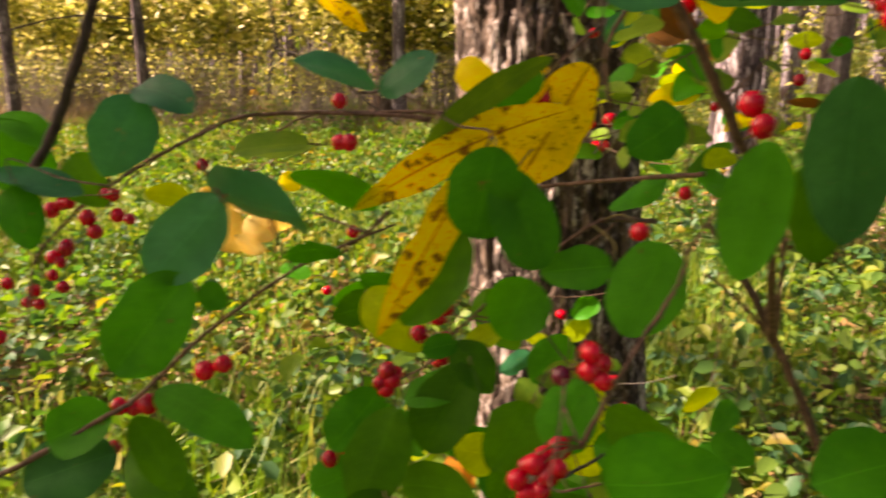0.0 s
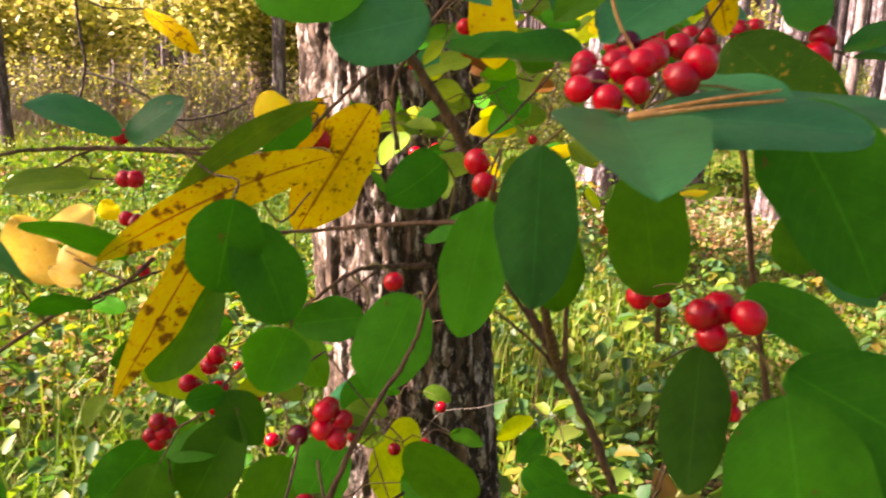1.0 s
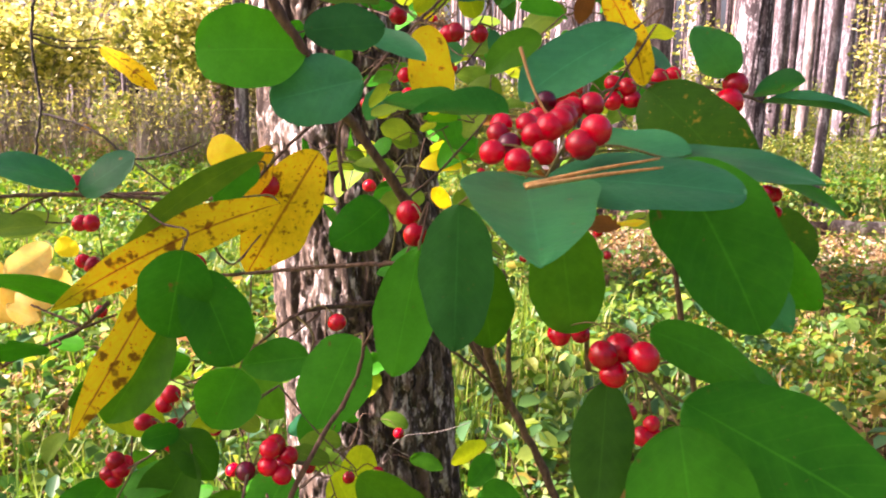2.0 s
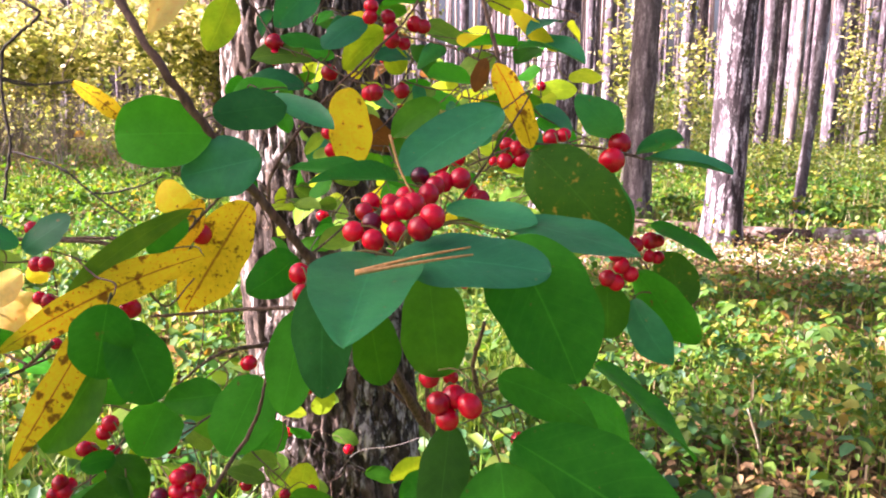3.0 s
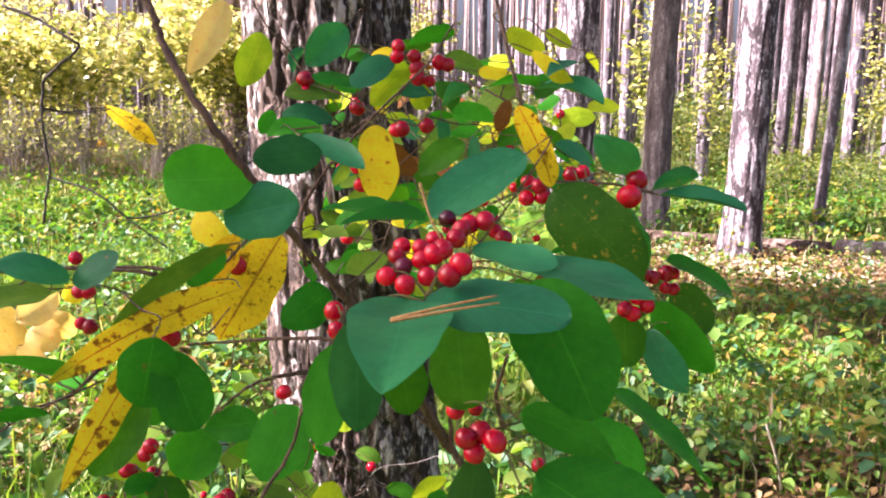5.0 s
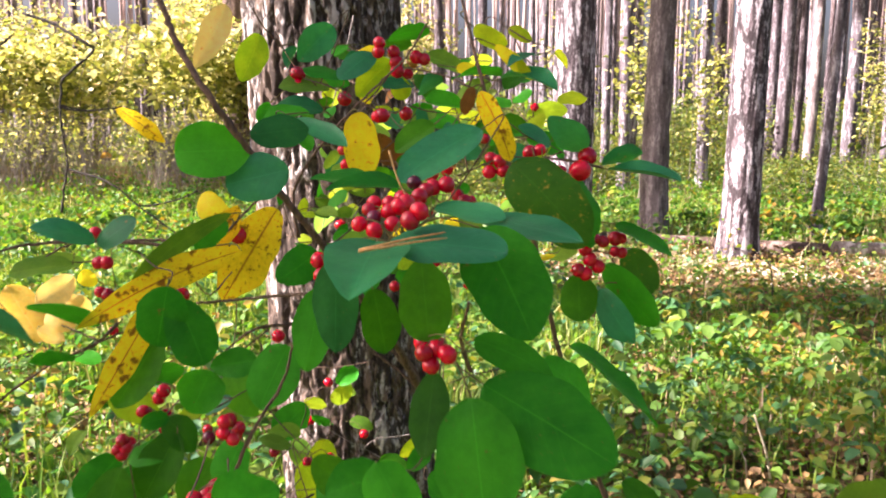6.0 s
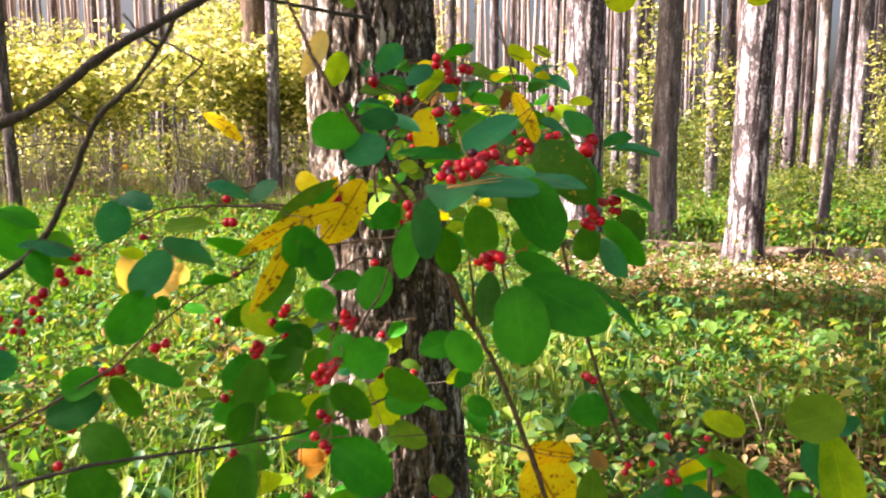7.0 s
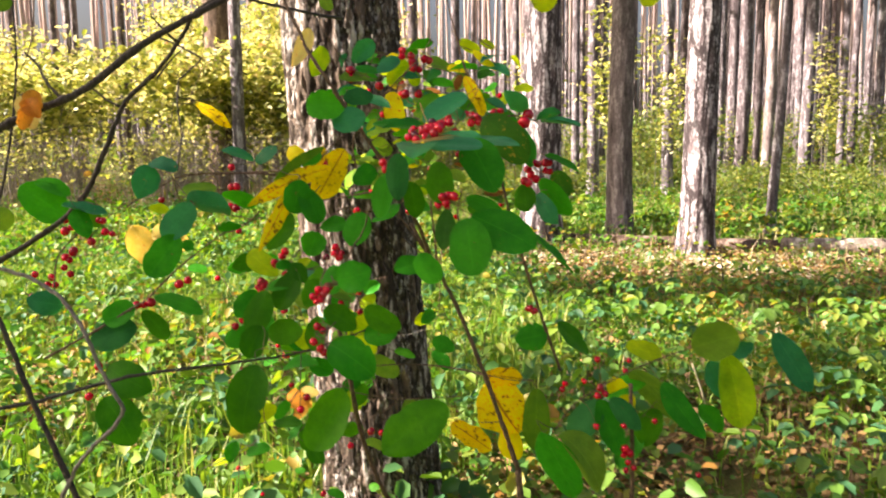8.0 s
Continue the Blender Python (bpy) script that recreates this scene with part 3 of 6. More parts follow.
for k in range(46):
    y = rng.uniform(10.2, 14.0)
    m = pose(rng.uniform(-0.85, -0.12) * y, y, -0.02, 0, 0, rng.uniform(0, 360))
    if k < 2:
        BARE_BUSH[k].matrix_basis = m
    else:
        copy_thing(BARE_BUSH[k % 2], m)
for k in range(90):
    y = 12 + 26 * rng.random() ** 1.2
    m = pose(rng.uniform(-0.02, 0.78) * y, y, -0.02, 0, 0, rng.uniform(0, 360))
    if k < 2:
        YOUNG[k].matrix_basis = m
    else:
        copy_thing(YOUNG[k % 2], m)


def cover(name, n, xr, yr, hgt, size, material, seed, label, flat=0.6, slim=0.6, power=1.0):
    g = np.random.default_rng(seed)
    y = yr[0] + (yr[1] - yr[0]) * g.random(n) ** power
    x = g.uniform(*xr, n)
    keep = g.random(n) < np.array([0.45 + 1.0 * noise.noise((a * 1.3, b * 1.3, seed)) + 1.0 * noise.noise((a * 5.0, b * 5.0, seed + 9)) for a, b in zip(x, y)])
    if name in ("herb_cover", "broad_herbs"):        # a litter-strewn clearing round the foot of the sunlit pine
        bare = ((x - 2.9) / 3.2) ** 2 + ((y - 5.9) / 0.85) ** 2 < 1
        keep &= ~(bare & (g.random(n) < 0.8))
        keep &= ~((x > 1.0) & (y > 3.8) & (y < 5.3) & (g.random(n) < 0.45))
    if name in ("herb_cover", "broad_herbs"):        # mostly bare litter close by
        keep &= ~((x > 0.45) & (y < 1.9) & (g.random(n) < 0.2))
    x, y = x[keep], y[keep]
    z = np.array([ground_height(a, b) for a, b in zip(x, y)]) + hgt[0] + (hgt[1] - hgt[0]) * g.random(len(x)) ** 1.6
    nrm = g.normal(0, flat, (len(x), 3)) + [0, 0, 1]
    scatter_leaves(name, np.stack([x, y, z], 1), nrm, g.uniform(0.55, 1.3, len(x)) * size, material, None, slim, seed, label)


cover("herb_cover", 130000, (-2.8, 3.8), (0.3, 6.4), (0.01, 0.15), 0.028, HERB, 1, "low green and yellow herb leaves over the forest floor")
cover("herb_cover", 70000, (-7, 10), (6.0, 17), (0.04, 0.36), 0.055, HERB, 2, "herbs and seedlings further into the wood")
cover("broad_herbs", 24000, (-2.8, 4.5), (0.5, 8.5), (0.05, 0.22), 0.044, HERB2, 12, "broad-leaved green herbs in patches", 0.5, 0.85)
cover("leaf_litter", 70000, (-2.6, 4.2), (0.6, 7.5), (0.005, 0.10), 0.036, LITTER, 3, "dry brown and orange fallen leaves", 0.35)
cover("far_undergrowth", 30000, (-36, 40), (13, 52), (0.05, 0.8), 0.20, UNDER, 4, "distant sunlit undergrowth between the trunks", 0.7)
cover("distant_foliage", 9000, (-95, 95), (52, 125), (0.1, 4.5), 0.9, UNDER, 6, "hazy yellow-green foliage deep in the wood", 0.8)
cover("tall_herbs", 16000, (-3.4, 0.6), (1.0, 7.0), (0.12, 0.36), 0.050, HERB2, 15, "taller leafy herbs standing in the grass", 0.6, 0.6)
# pale pieces paint the sunlit ground under the hazels
cover("pale_litter", 16000, (-13, -1.0), (9.0, 17), (0.01, 0.10), 0.075, LIT_TONE_LITTER, 55, "dry leaves under the hazel bushes, sunlight painted into their pale colour", 0.4)
cover("leaf_litter", 24000, (-6, 8), (5.0, 14), (0.005, 0.06), 0.05, LITTER, 8, "fallen dry leaves around the logs", 0.4)


def rosettes(name, plants, xr, yr, seed, label, size, material):
    """Low plants with a whorl of broad leaves at the end of each short stem."""
    g = np.random.default_rng(seed)
    x, y = g.uniform(*xr, plants), g.uniform(*yr, plants)
    keep = g.random(plants) < np.array([0.5 + 1.2 * noise.noise((a * 0.9, b * 0.9, seed)) for a, b in zip(x, y)])
    keep &= ((x - 2.9) / 3.2) ** 2 + ((y - 5.7) / 1.1) ** 2 > 1
    keep &= ~((x > 0.45) & (y < 1.9) & (g.random(plants) < 0.2))
    at, nrm, ahead, sizes = [], [], [], []
    for a, b in zip(x[keep], y[keep]):
        h, s, n, turn = g.uniform(0.08, 0.26), g.uniform(0.7, 1.3) * size, int(g.integers(4, 8)), g.uniform(0, 6.28)
        tilt = g.normal(0, 0.15, 2)
        for k in range(n):
            q = turn + 2 * math.pi * k / n + g.normal(0, 0.15)
            d = np.array([math.cos(q), math.sin(q), g.uniform(-0.25, 0.25)])
            at.append(np.array([a, b, ground_height(a, b) + h + g.normal(0, 0.008)]) + d * s * 0.55)
            ahead.append(d)
            nrm.append([0.35 * math.cos(q) + tilt[0], 0.35 * math.sin(q) + tilt[1], 1.0])
            sizes.append(s * g.uniform(0.8, 1.15))
    scatter_leaves(name, np.array(at), np.array(nrm), np.array(sizes), material, None, 0.62, seed, label, along=np.array(ahead))


rosettes("leafy_plants", 2500, (-1.0, 4.6), (0.7, 5.6), 51, "low broad-leaved plants in whorls over the forest floor", 0.050, HERB2)
rosettes("leafy_plants", 2200, (-5.0, 6.5), (5.2, 10.5), 52, "whorled green plants between the trunks", 0.085, HERB)
# a pale strip paints the sunlight on the litter by the logs
cover("pale_litter", 15000, (0.3, 6.0), (5.4, 6.9), (0.01, 0.05), 0.045, LIT_TONE_LITTER, 53, "dry litter beside the fallen logs, sunlight painted into its pale colour", 0.3)


# thinner growth over the rest of the forest floor, beside and behind the viewer
cover("herb_cover", 60000, (-12, 13), (-9, 9), (0.02, 0.18), 0.055, HERB, 21, "scattered herbs over the forest floor", 0.6)
cover("leaf_litter", 50000, (-12, 13), (-9, 9), (0.005, 0.04), 0.050, LITTER, 22, "scattered fallen leaves and needles on the forest floor", 0.35)
rosettes("leafy_plants", 3000, (-9, 9), (-7, 7), 54, "scattered whorled plants on the forest floor", 0.065, HERB2)


def grass(name, n, xr, yr, length, seed, label, material=None):
    g = np.random.default_rng(seed)
    x, y = g.uniform(*xr, n), g.uniform(*yr, n)
    keep = g.random(n) < np.array([0.5 + 1.1 * noise.noise((a * 1.1, b * 1.1, 7.7)) for a, b in zip(x, y)])
    keep &= (((x - 2.9) / 3.2) ** 2 + ((y - 5.8) / 1.0) ** 2 > 1) | (g.random(n) < 0.2)
    x, y = x[keep], y[keep]
    n = len(x)
    z = np.array([ground_height(a, b) for a, b in zip(x, y)])
    a = g.uniform(0, 2 * np.pi, n)
    L = g.uniform(0.5, 1.2, n) * length
    out = np.stack([np.cos(a), np.sin(a), 0 * a], 1)
    side = np.stack([-np.sin(a), np.cos(a), 0 * a], 1) * 0.003
    up = np.array([0, 0, 1.0])
    root = np.stack([x, y, z - 0.01], 1)
    lean = g.uniform(0.1, 0.8, n)[:, None]
    p1 = root + up * L[:, None] * 0.55 + out * L[:, None] * 0.18 * lean
    p2 = root + up * L[:, None] * (0.95 - 0.35 * lean) + out * L[:, None] * 0.65 * lean
    v = np.stack([root - side, root + side, p1 + side, p1 - side, p2], 1)
    base = np.arange(n)[:, None] * 5
    f = (base + np.array([0, 1, 2, 3])).tolist() + (base + np.array([3, 2, 4])).tolist()
    me = bpy.data.meshes.new(name)
    me.from_pydata(v.reshape(-1, 3), [], f)
    me.materials.append(material or GRASS)
    me.update()
    tagged(put(name, me), label, kind="stuff")


grass("grass", 21000, (-3.4, 0.6), (0.6, 5.4), 0.34, 31, "long green grass lit by the sun")
grass("grass", 26000, (-8.5, 0.6), (4.2, 12.5), 0.36, 33, "tall sunlit grass in front of the bushes")
grass("grass", 34000, (0.2, 5.0), (1.0, 9.5), 0.17, 32, "sparse grass among herbs")

grass("grass", 30000, (-0.5, 9.0), (7.0, 14.0), 0.30, 34, "pale sunlit grass between the pine trunks")
grass("grass", 30000, (-10.0, 10.0), (-7.5, 6.0), 0.22, 38, "thin grass over the forest floor")
grass("dry_stems", 12000, (-11.0, 0.0), (10.0, 14.5), 0.55, 35, "tangle of dry brown stems under the bushes", DRY)
grass("dry_stems", 8000, (0.0, 8.0), (5.6, 12.0), 0.32, 36, "dry brown stems among the grass", DRY)
grass("dry_stems", 5000, (-3.0, 4.0), (1.0, 5.6), 0.20, 37, "dry stems among the herbs", DRY)


# ---- fallen wood ----
def log(x0, y0, x1, y1, r, seed, label, wood):
    line = smooth_line([(x0, y0, r * 0.8), ((x0 + x1) / 2, (y0 + y1) / 2 + 0.05, r * 0.75), (x1, y1, r * 0.7)], 14)
    v, f = tube(line, np.linspace(r, r * 0.8, len(line)), 14, 0.08, seed)
    return tagged(put("fallen_log", mesh_from("fallen_log", v, f, wood)), label, "log")


log(0.75, 7.25, 3.1, 6.58, 0.075, 1, "dark fallen log lying behind the sunlit pine", LOGWOOD)
log(3.06, 6.60, 6.4, 5.85, 0.075, 2, "fallen log among litter with sunlight painted into its pale bark", LOGPALE)
v, f = tube(smooth_line([(0.99, 2.30, -0.02), (0.955, 2.28, 0.12), (0.905, 2.262, 0.25)], 5), np.linspace(0.0045, 0.003, 11), 6)
tagged(put("dry_stalk", mesh_from("dry_stalk", v, f, STRAW)), "pale dry stalk standing up from the herbs", "stalk")

v, f = tube(smooth_line([(1.846, 4.618, -0.02), (1.85, 4.62, 0.16), (1.82, 4.618, 0.32)], 5), np.linspace(0.006, 0.003, 11), 6)
tagged(put("dry_stalk", mesh_from("dry_stalk", v, f, BARE)), "dark dead stalk standing in the litter", "stalk")
v, f = tube(smooth_line([(-8.9, 18.9, -0.1), (-8.8, 18.9, 0.6), (-8.62, 18.88, 1.15)], 5), np.linspace(0.10, 0.05, 11), 10, 0.1, 3)
tagged(put("broken_stump", mesh_from("broken_stump", v, f, LOGPALE)), "pale leaning stump of a broken birch in the undergrowth", "stump")

# ---- the berry shrub ----
shrub = tagged(new("berry_shrub"), "honeysuckle shrub with green and yellow leaves and glossy red berries", "shrub")
sapling = tagged(new("bare_sapling"), "leafless dark branches of a bare sapling", "sapling")
dead = tagged(new("dead_branch"), "dead grey and dark twigs without leaves", "branch")
fallen = tagged(new("long_dead_twig"), "long thin dark twig reaching across the shrub", "twig")
WOOD = {shrub: TWIG, sapling: BARE, dead: GREY, fallen: BARE}
NODES = []                      # points along the shrub's branches, to which stalks are joined
serial = [100]


def stem(thing, name, r0, r1, *pts):
    serial[0] += 1
    line = smooth_line(pts, 7)
    g = np.random.default_rng(serial[0])
    line[1:-1] += g.normal(0, min(0.0004, 0.3 * r0), (len(line) - 2, 3))
    rad = np.linspace(r0, r1, len(line)) * (1 + 0.18 * (np.arange(len(line)) % 9 == 4))
    v, f = tube(line, rad, 8, 0.10, serial[0])
    mt = BARE if name == "dark_limb" else WOOD[thing]
    put(name, mesh_from(name, v, f, mt), thing)
    if thing is shrub:
        NODES.extend(tuple(p) for p in line)


def stalk_to(p, away, reach):
    """A thin stalk's line from p to the nearest wood; a longer gap gets a twig of its own."""
    p = np.array(p)
    d = np.linalg.norm(np.array(NODES) - p, axis=1)
    k = int(d.argmin())
    if d[k] > 0.14:                 # hangs from shoots overhead
        stem(shrub, "twig", 0.0005, 0.0008, tuple(p), tuple(p + np.array(away) * 0.015), tuple(p + np.array([0.01, 0.02, 0.07])), tuple(p + np.array([0.015, 0.03, 0.15])))
        return [p, p + np.array(away) * 0.004]
    q = np.array(NODES[k])
    if d[k] > reach:
        a = p + np.array(away) * 0.02
        mid = (a + q) / 2 + np.array([0, 0, -0.05 * d[k]])
        stem(shrub, "twig", 0.0004, 0.0007, tuple(p), tuple(a), tuple(mid), tuple(q))
        return [p, p + np.array(away) * 0.004]
    mid = (p + q) / 2 + np.array(away) * 0.2 * d[k]
    return [p, mid, q]


def outline(u, peak, point):
    """Half width of a leaf at u along its midrib: widest at peak; point 0 is round, 1 drawn out, below 0 blunt."""
    if u < peak:
        return max(0.0, 1 - ((peak - u) / peak) ** 2.2) ** 0.55
    return max(0.0, 1 - ((u - peak) / (1 - peak)) ** (2.5 - 0.9 * point)) ** (0.5 + 0.4 * max(0.0, point))


def leaf(kind, base, tip, width, normal, round_tip=0.0, shape=None):
    serial[0] += 1
    g = np.random.default_rng(serial[0])
    B, T = np.array(base), np.array(tip)
    A = T - B
    L = np.linalg.norm(A)
    A /= L
    N = np.array(normal)
    N -= (N @ A) * A
    N /= np.linalg.norm(N)
    W = np.cross(N, A)
    nu, nv = 26, 8
    round_ = g.uniform(0.72, 0.9)
    arch, fold, wavy, ph = g.uniform(-0.03, 0.10), g.uniform(0.0, 0.14), g.uniform(0.01, 0.045), g.uniform(0, 6)
    skew, twist = g.uniform(-0.05, 0.05), g.uniform(-0.25, 0.25)
    cup, droop, ph2 = g.uniform(-0.10, 0.16), g.uniform(0.0, 0.07), g.uniform(0, 6)
    bite, bite_at, bite_side = (g.uniform(0.12, 0.34) if g.random() < 0.3 else 0.0), g.uniform(0.3, 0.85), g.choice((-1, 1))
    broadest, drawn = g.uniform(0.40, 0.54), g.uniform(0.1, 0.65)
    blunt = round_tip or min(1.0, max(0.0, (width / L - 0.42) / 0.33))
    ripple = 2.6 if kind in ("yb", "or") else 1.0
    if shape:                   # a leaf whose outline is known
        arch, skew, twist, bite = arch * 0.5, shape[2], twist * 0.35, 0.0
        cup, droop, wavy, fold = cup * 0.6, droop * 0.4, wavy * 0.6, fold * 0.6
    verts, uvs, faces = [], [], []
    for i in range(nu + 1):
        u = 0.5 - 0.5 * math.cos(math.pi * i / nu)
        uu = u
        q = abs(2 * u ** round_ - 1)
        prof = max(0.0, 1 - q ** 2.25) ** (0.57 - 0.06 * blunt) * (1 - (0.55 - 0.14 * blunt) * (max(0, u - 0.52) / 0.48) ** 1.4) + (0.01 if u < 1 else 0)
        if shape:
            prof = outline(u, shape[0], shape[1])
        elif not round_tip:
            prof = outline(u, broadest, drawn)
        for j in range(nv + 1):
            v = 2 * j / nv - 1
            half = width / 2 * prof * (1 + 0.025 * ripple * math.sin(17 * u + ph + 3 * v) + 0.045 * ripple * math.sin(6.5 * u + ph2 + (1.7 if v > 0 else 0)))
            if v * bite_side > 0:
                half *= 1 - bite * math.exp(-((u - bite_at) / 0.045) ** 2)
            off = half * v
            h = arch * L * 4 * u * (1 - u) + fold * abs(off) + wavy * width * math.sin(9 * u + ph) * abs(v) * v + 0.01 * width * math.sin(5 * v + ph)
            h += cup * width * v * v * prof - droop * L * max(0.0, u - 0.45) ** 2 * 2.2
            h += math.tan(twist * (u - 0.4)) * off
            p = B + A * (uu * L) + W * (off + skew * L * 4 * u * (1 - u)) + N * h
            verts.append(p)
            uvs.append((u, v))
    w = nv + 1
    for i in range(nu):
        for j in range(nv):
            a = i * w + j
            faces.append((a, a + 1, a + 1 + w, a + w))
    line = stalk_to(B, -A, 0.045)
    if len(line) == 3:
        line = smooth_line(line, 4)
    tv, tf = tube(line, np.linspace(0.0005, 0.0007, len(line)), 5)
    ob = put("leaf", mesh_from("leaf", verts, faces, LEAF[kind], uvs), shrub)
    put("petiole", mesh_from("petiole", tv, tf, PETIOLE), ob)


def ball_mesh(material):
    """A round berry with a small dark scar at its end."""
    bm = bmesh.new()
    bmesh.ops.create_uvsphere(bm, u_segments=20, v_segments=14, radius=1.0)
    for v in bm.verts:
        z = v.co.z
        v.co.z *= 0.94
        if z > 0.96:
            v.co.z -= 0.10
        v.co.x *= 1 + 0.03 * math.sin(3 * z)
    for f in bm.faces:
        f.smooth = True
        f.material_index = 1 if f.calc_center_median().z > 0.93 else 0
    me = bpy.data.meshes.new("berry")
    bm.to_mesh(me)
    bm.free()
    me.materials.append(material)
    me.materials.append(TWIG)
    return me


BALLS = {RED_BERRY: ball_mesh(RED_BERRY), DARK_BERRY: ball_mesh(DARK_BERRY)}


def berry(x, y, z, r, material=None):
    serial[0] += 1
    g = random.Random(serial[0])
    ob = put("berry", BALLS[material or RED_BERRY], shrub, (x, y, z))
    ob.rotation_euler = (g.uniform(2.0, 4.2), g.uniform(-0.6, 0.6), g.uniform(0, 6))
    r *= 1.12
    ob.scale = (r, r * g.uniform(0.94, 1.05), r * g.uniform(0.95, 1.08))
    line = stalk_to((x, y, z + r * 0.5), (0, 0, 1), 0.05)
    if len(line) == 3:
        tv, tf = tube(smooth_line(line, 4), np.linspace(0.00035, 0.0005, 9), 5)
        part = put("stalk", mesh_from("stalk", tv, tf, PETIOLE), ob)
        part.matrix_parent_inverse = ob.matrix_basis.inverted()


# branches of the shrub and of the bare saplings beside it
stem(shrub, "branch", 0.0017, 0.0030, (-0.198, 0.440, 1.265), (-0.186, 0.435, 1.238), (-0.172, 0.430, 1.208), (-0.164, 0.425, 1.190), (-0.140, 0.415, 1.154), (-0.118, 0.430, 1.117), (-0.098, 0.440, 1.085), (-0.078, 0.460, 1.052), (-0.054, 0.490, 1.006), (-0.033, 0.540, 0.953), (-0.017, 0.600, 0.894))
stem(shrub, "branch", 0.0026, 0.0041, (-0.049, 0.600, 0.957), (-0.013, 0.610, 0.889), (0.022, 0.620, 0.818), (0.059, 0.630, 0.719), (0.090, 0.640, 0.626), (0.113, 0.650, 0.555))
stem(shrub, "branch", 0.0013, 0.0022, (-0.020, 0.580, 0.991), (-0.014, 0.600, 0.934), (-0.012, 0.610, 0.885))
stem(shrub, "branch", 0.0010, 0.0019, (-0.065, 0.570, 0.973), (-0.041, 0.590, 0.936), (-0.013, 0.610, 0.887))
stem(shrub, "branch", 0.0009, 0.0016, (-0.061, 0.600, 0.934), (-0.032, 0.605, 0.910), (-0.012, 0.610, 0.883))
stem(shrub, "branch", 0.0011, 0.0016, (0.022, 0.450, 1.017), (0.017, 0.470, 0.984), (0.024, 0.500, 0.951))
stem(shrub, "branch", 0.0011, 0.0025, (0.006, 0.600, 1.280), (0.018, 0.580, 1.229), (0.034, 0.560, 1.165), (0.059, 0.545, 1.090), (0.076, 0.550, 1.041), (0.096, 0.570, 0.960), (0.125, 0.600, 0.872), (0.151, 0.620, 0.794), (0.176, 0.630, 0.724))
stem(shrub, "branch", 0.0007, 0.0018, (-0.365, 0.600, 1.014), (-0.329, 0.600, 1.033), (-0.296, 0.605, 1.035), (-0.251, 0.600, 1.036), (-0.216, 0.590, 1.035), (-0.177, 0.560, 1.038))
stem(shrub, "branch", 0.0004, 0.0005, (-0.296, 0.605, 1.035), (-0.299, 0.610, 1.013), (-0.298, 0.615, 0.979))
stem(shrub, "branch", 0.0009, 0.0016, (-0.432, 0.520, 0.993), (-0.422, 0.540, 1.004), (-0.400, 0.560, 1.018), (-0.373, 0.580, 1.032), (-0.352, 0.590, 1.034), (-0.324, 0.600, 1.035), (-0.272, 0.600, 1.034), (-0.243, 0.600, 1.031))
stem(shrub, "branch", 0.0007, 0.0018, (-0.243, 0.500, 0.980), (-0.257, 0.480, 0.976), (-0.293, 0.470, 0.959), (-0.325, 0.465, 0.936), (-0.354, 0.465, 0.913), (-0.390, 0.465, 0.879), (-0.412, 0.460, 0.865), (-0.453, 0.450, 0.841), (-0.519, 0.440, 0.806))
stem(shrub, "branch", 0.0006, 0.0009, (-0.291, 0.500, 0.985), (-0.273, 0.490, 0.982), (-0.254, 0.480, 0.979))
stem(shrub, "branch", 0.0007, 0.0014, (-0.297, 0.500, 0.958), (-0.278, 0.500, 0.964), (-0.259, 0.490, 0.975), (-0.247, 0.500, 0.987))
stem(shrub, "branch", 0.0006, 0.0016, (-0.166, 0.470, 0.964), (-0.150, 0.460, 0.980), (-0.134, 0.460, 0.992), (-0.125, 0.470, 0.993), (-0.117, 0.490, 0.989), (-0.100, 0.520, 0.983))
stem(shrub, "branch", 0.0004, 0.0007, (-0.147, 0.470, 0.972), (-0.131, 0.465, 0.985), (-0.123, 0.470, 0.991))
stem(shrub, "branch", 0.0009, 0.0015, (-0.196, 0.530, 0.996), (-0.175, 0.530, 0.998), (-0.137, 0.520, 1.004), (-0.098, 0.500, 1.011), (-0.080, 0.490, 1.014))
stem(shrub, "branch", 0.0008, 0.0014, (-0.094, 0.410, 0.992), (-0.098, 0.410, 0.976), (-0.106, 0.410, 0.961), (-0.119, 0.400, 0.940), (-0.135, 0.400, 0.904))
stem(shrub, "branch", 0.0007, 0.0015, (-0.014, 0.640, 1.227), (-0.033, 0.640, 1.198), (-0.051, 0.630, 1.179), (-0.072, 0.620, 1.158), (-0.090, 0.610, 1.138), (-0.112, 0.600, 1.111), (-0.130, 0.600, 1.078), (-0.127, 0.600, 1.039))
stem(shrub, "branch", 0.0006, 0.0010, (-0.044, 0.650, 1.189), (-0.021, 0.640, 1.185), (0.005, 0.630, 1.178), (0.029, 0.620, 1.166))
stem(shrub, "branch", 0.0005, 0.0009, (-0.133, 0.670, 1.180), (-0.103, 0.660, 1.170), (-0.075, 0.650, 1.155), (-0.043, 0.640, 1.147))
stem(shrub, "branch", 0.0005, 0.0009, (-0.044, 0.650, 1.190), (-0.061, 0.645, 1.167), (-0.074, 0.640, 1.154))
stem(shrub, "branch", 0.0006, 0.0010, (0.013, 0.520, 1.099), (0.028, 0.530, 1.105), (0.045, 0.540, 1.111), (0.059, 0.550, 1.115))
stem(shrub, "branch", 0.0006, 0.0011, (0.058, 0.550, 1.112), (0.078, 0.555, 1.111), (0.104, 0.560, 1.109), (0.130, 0.565, 1.103))
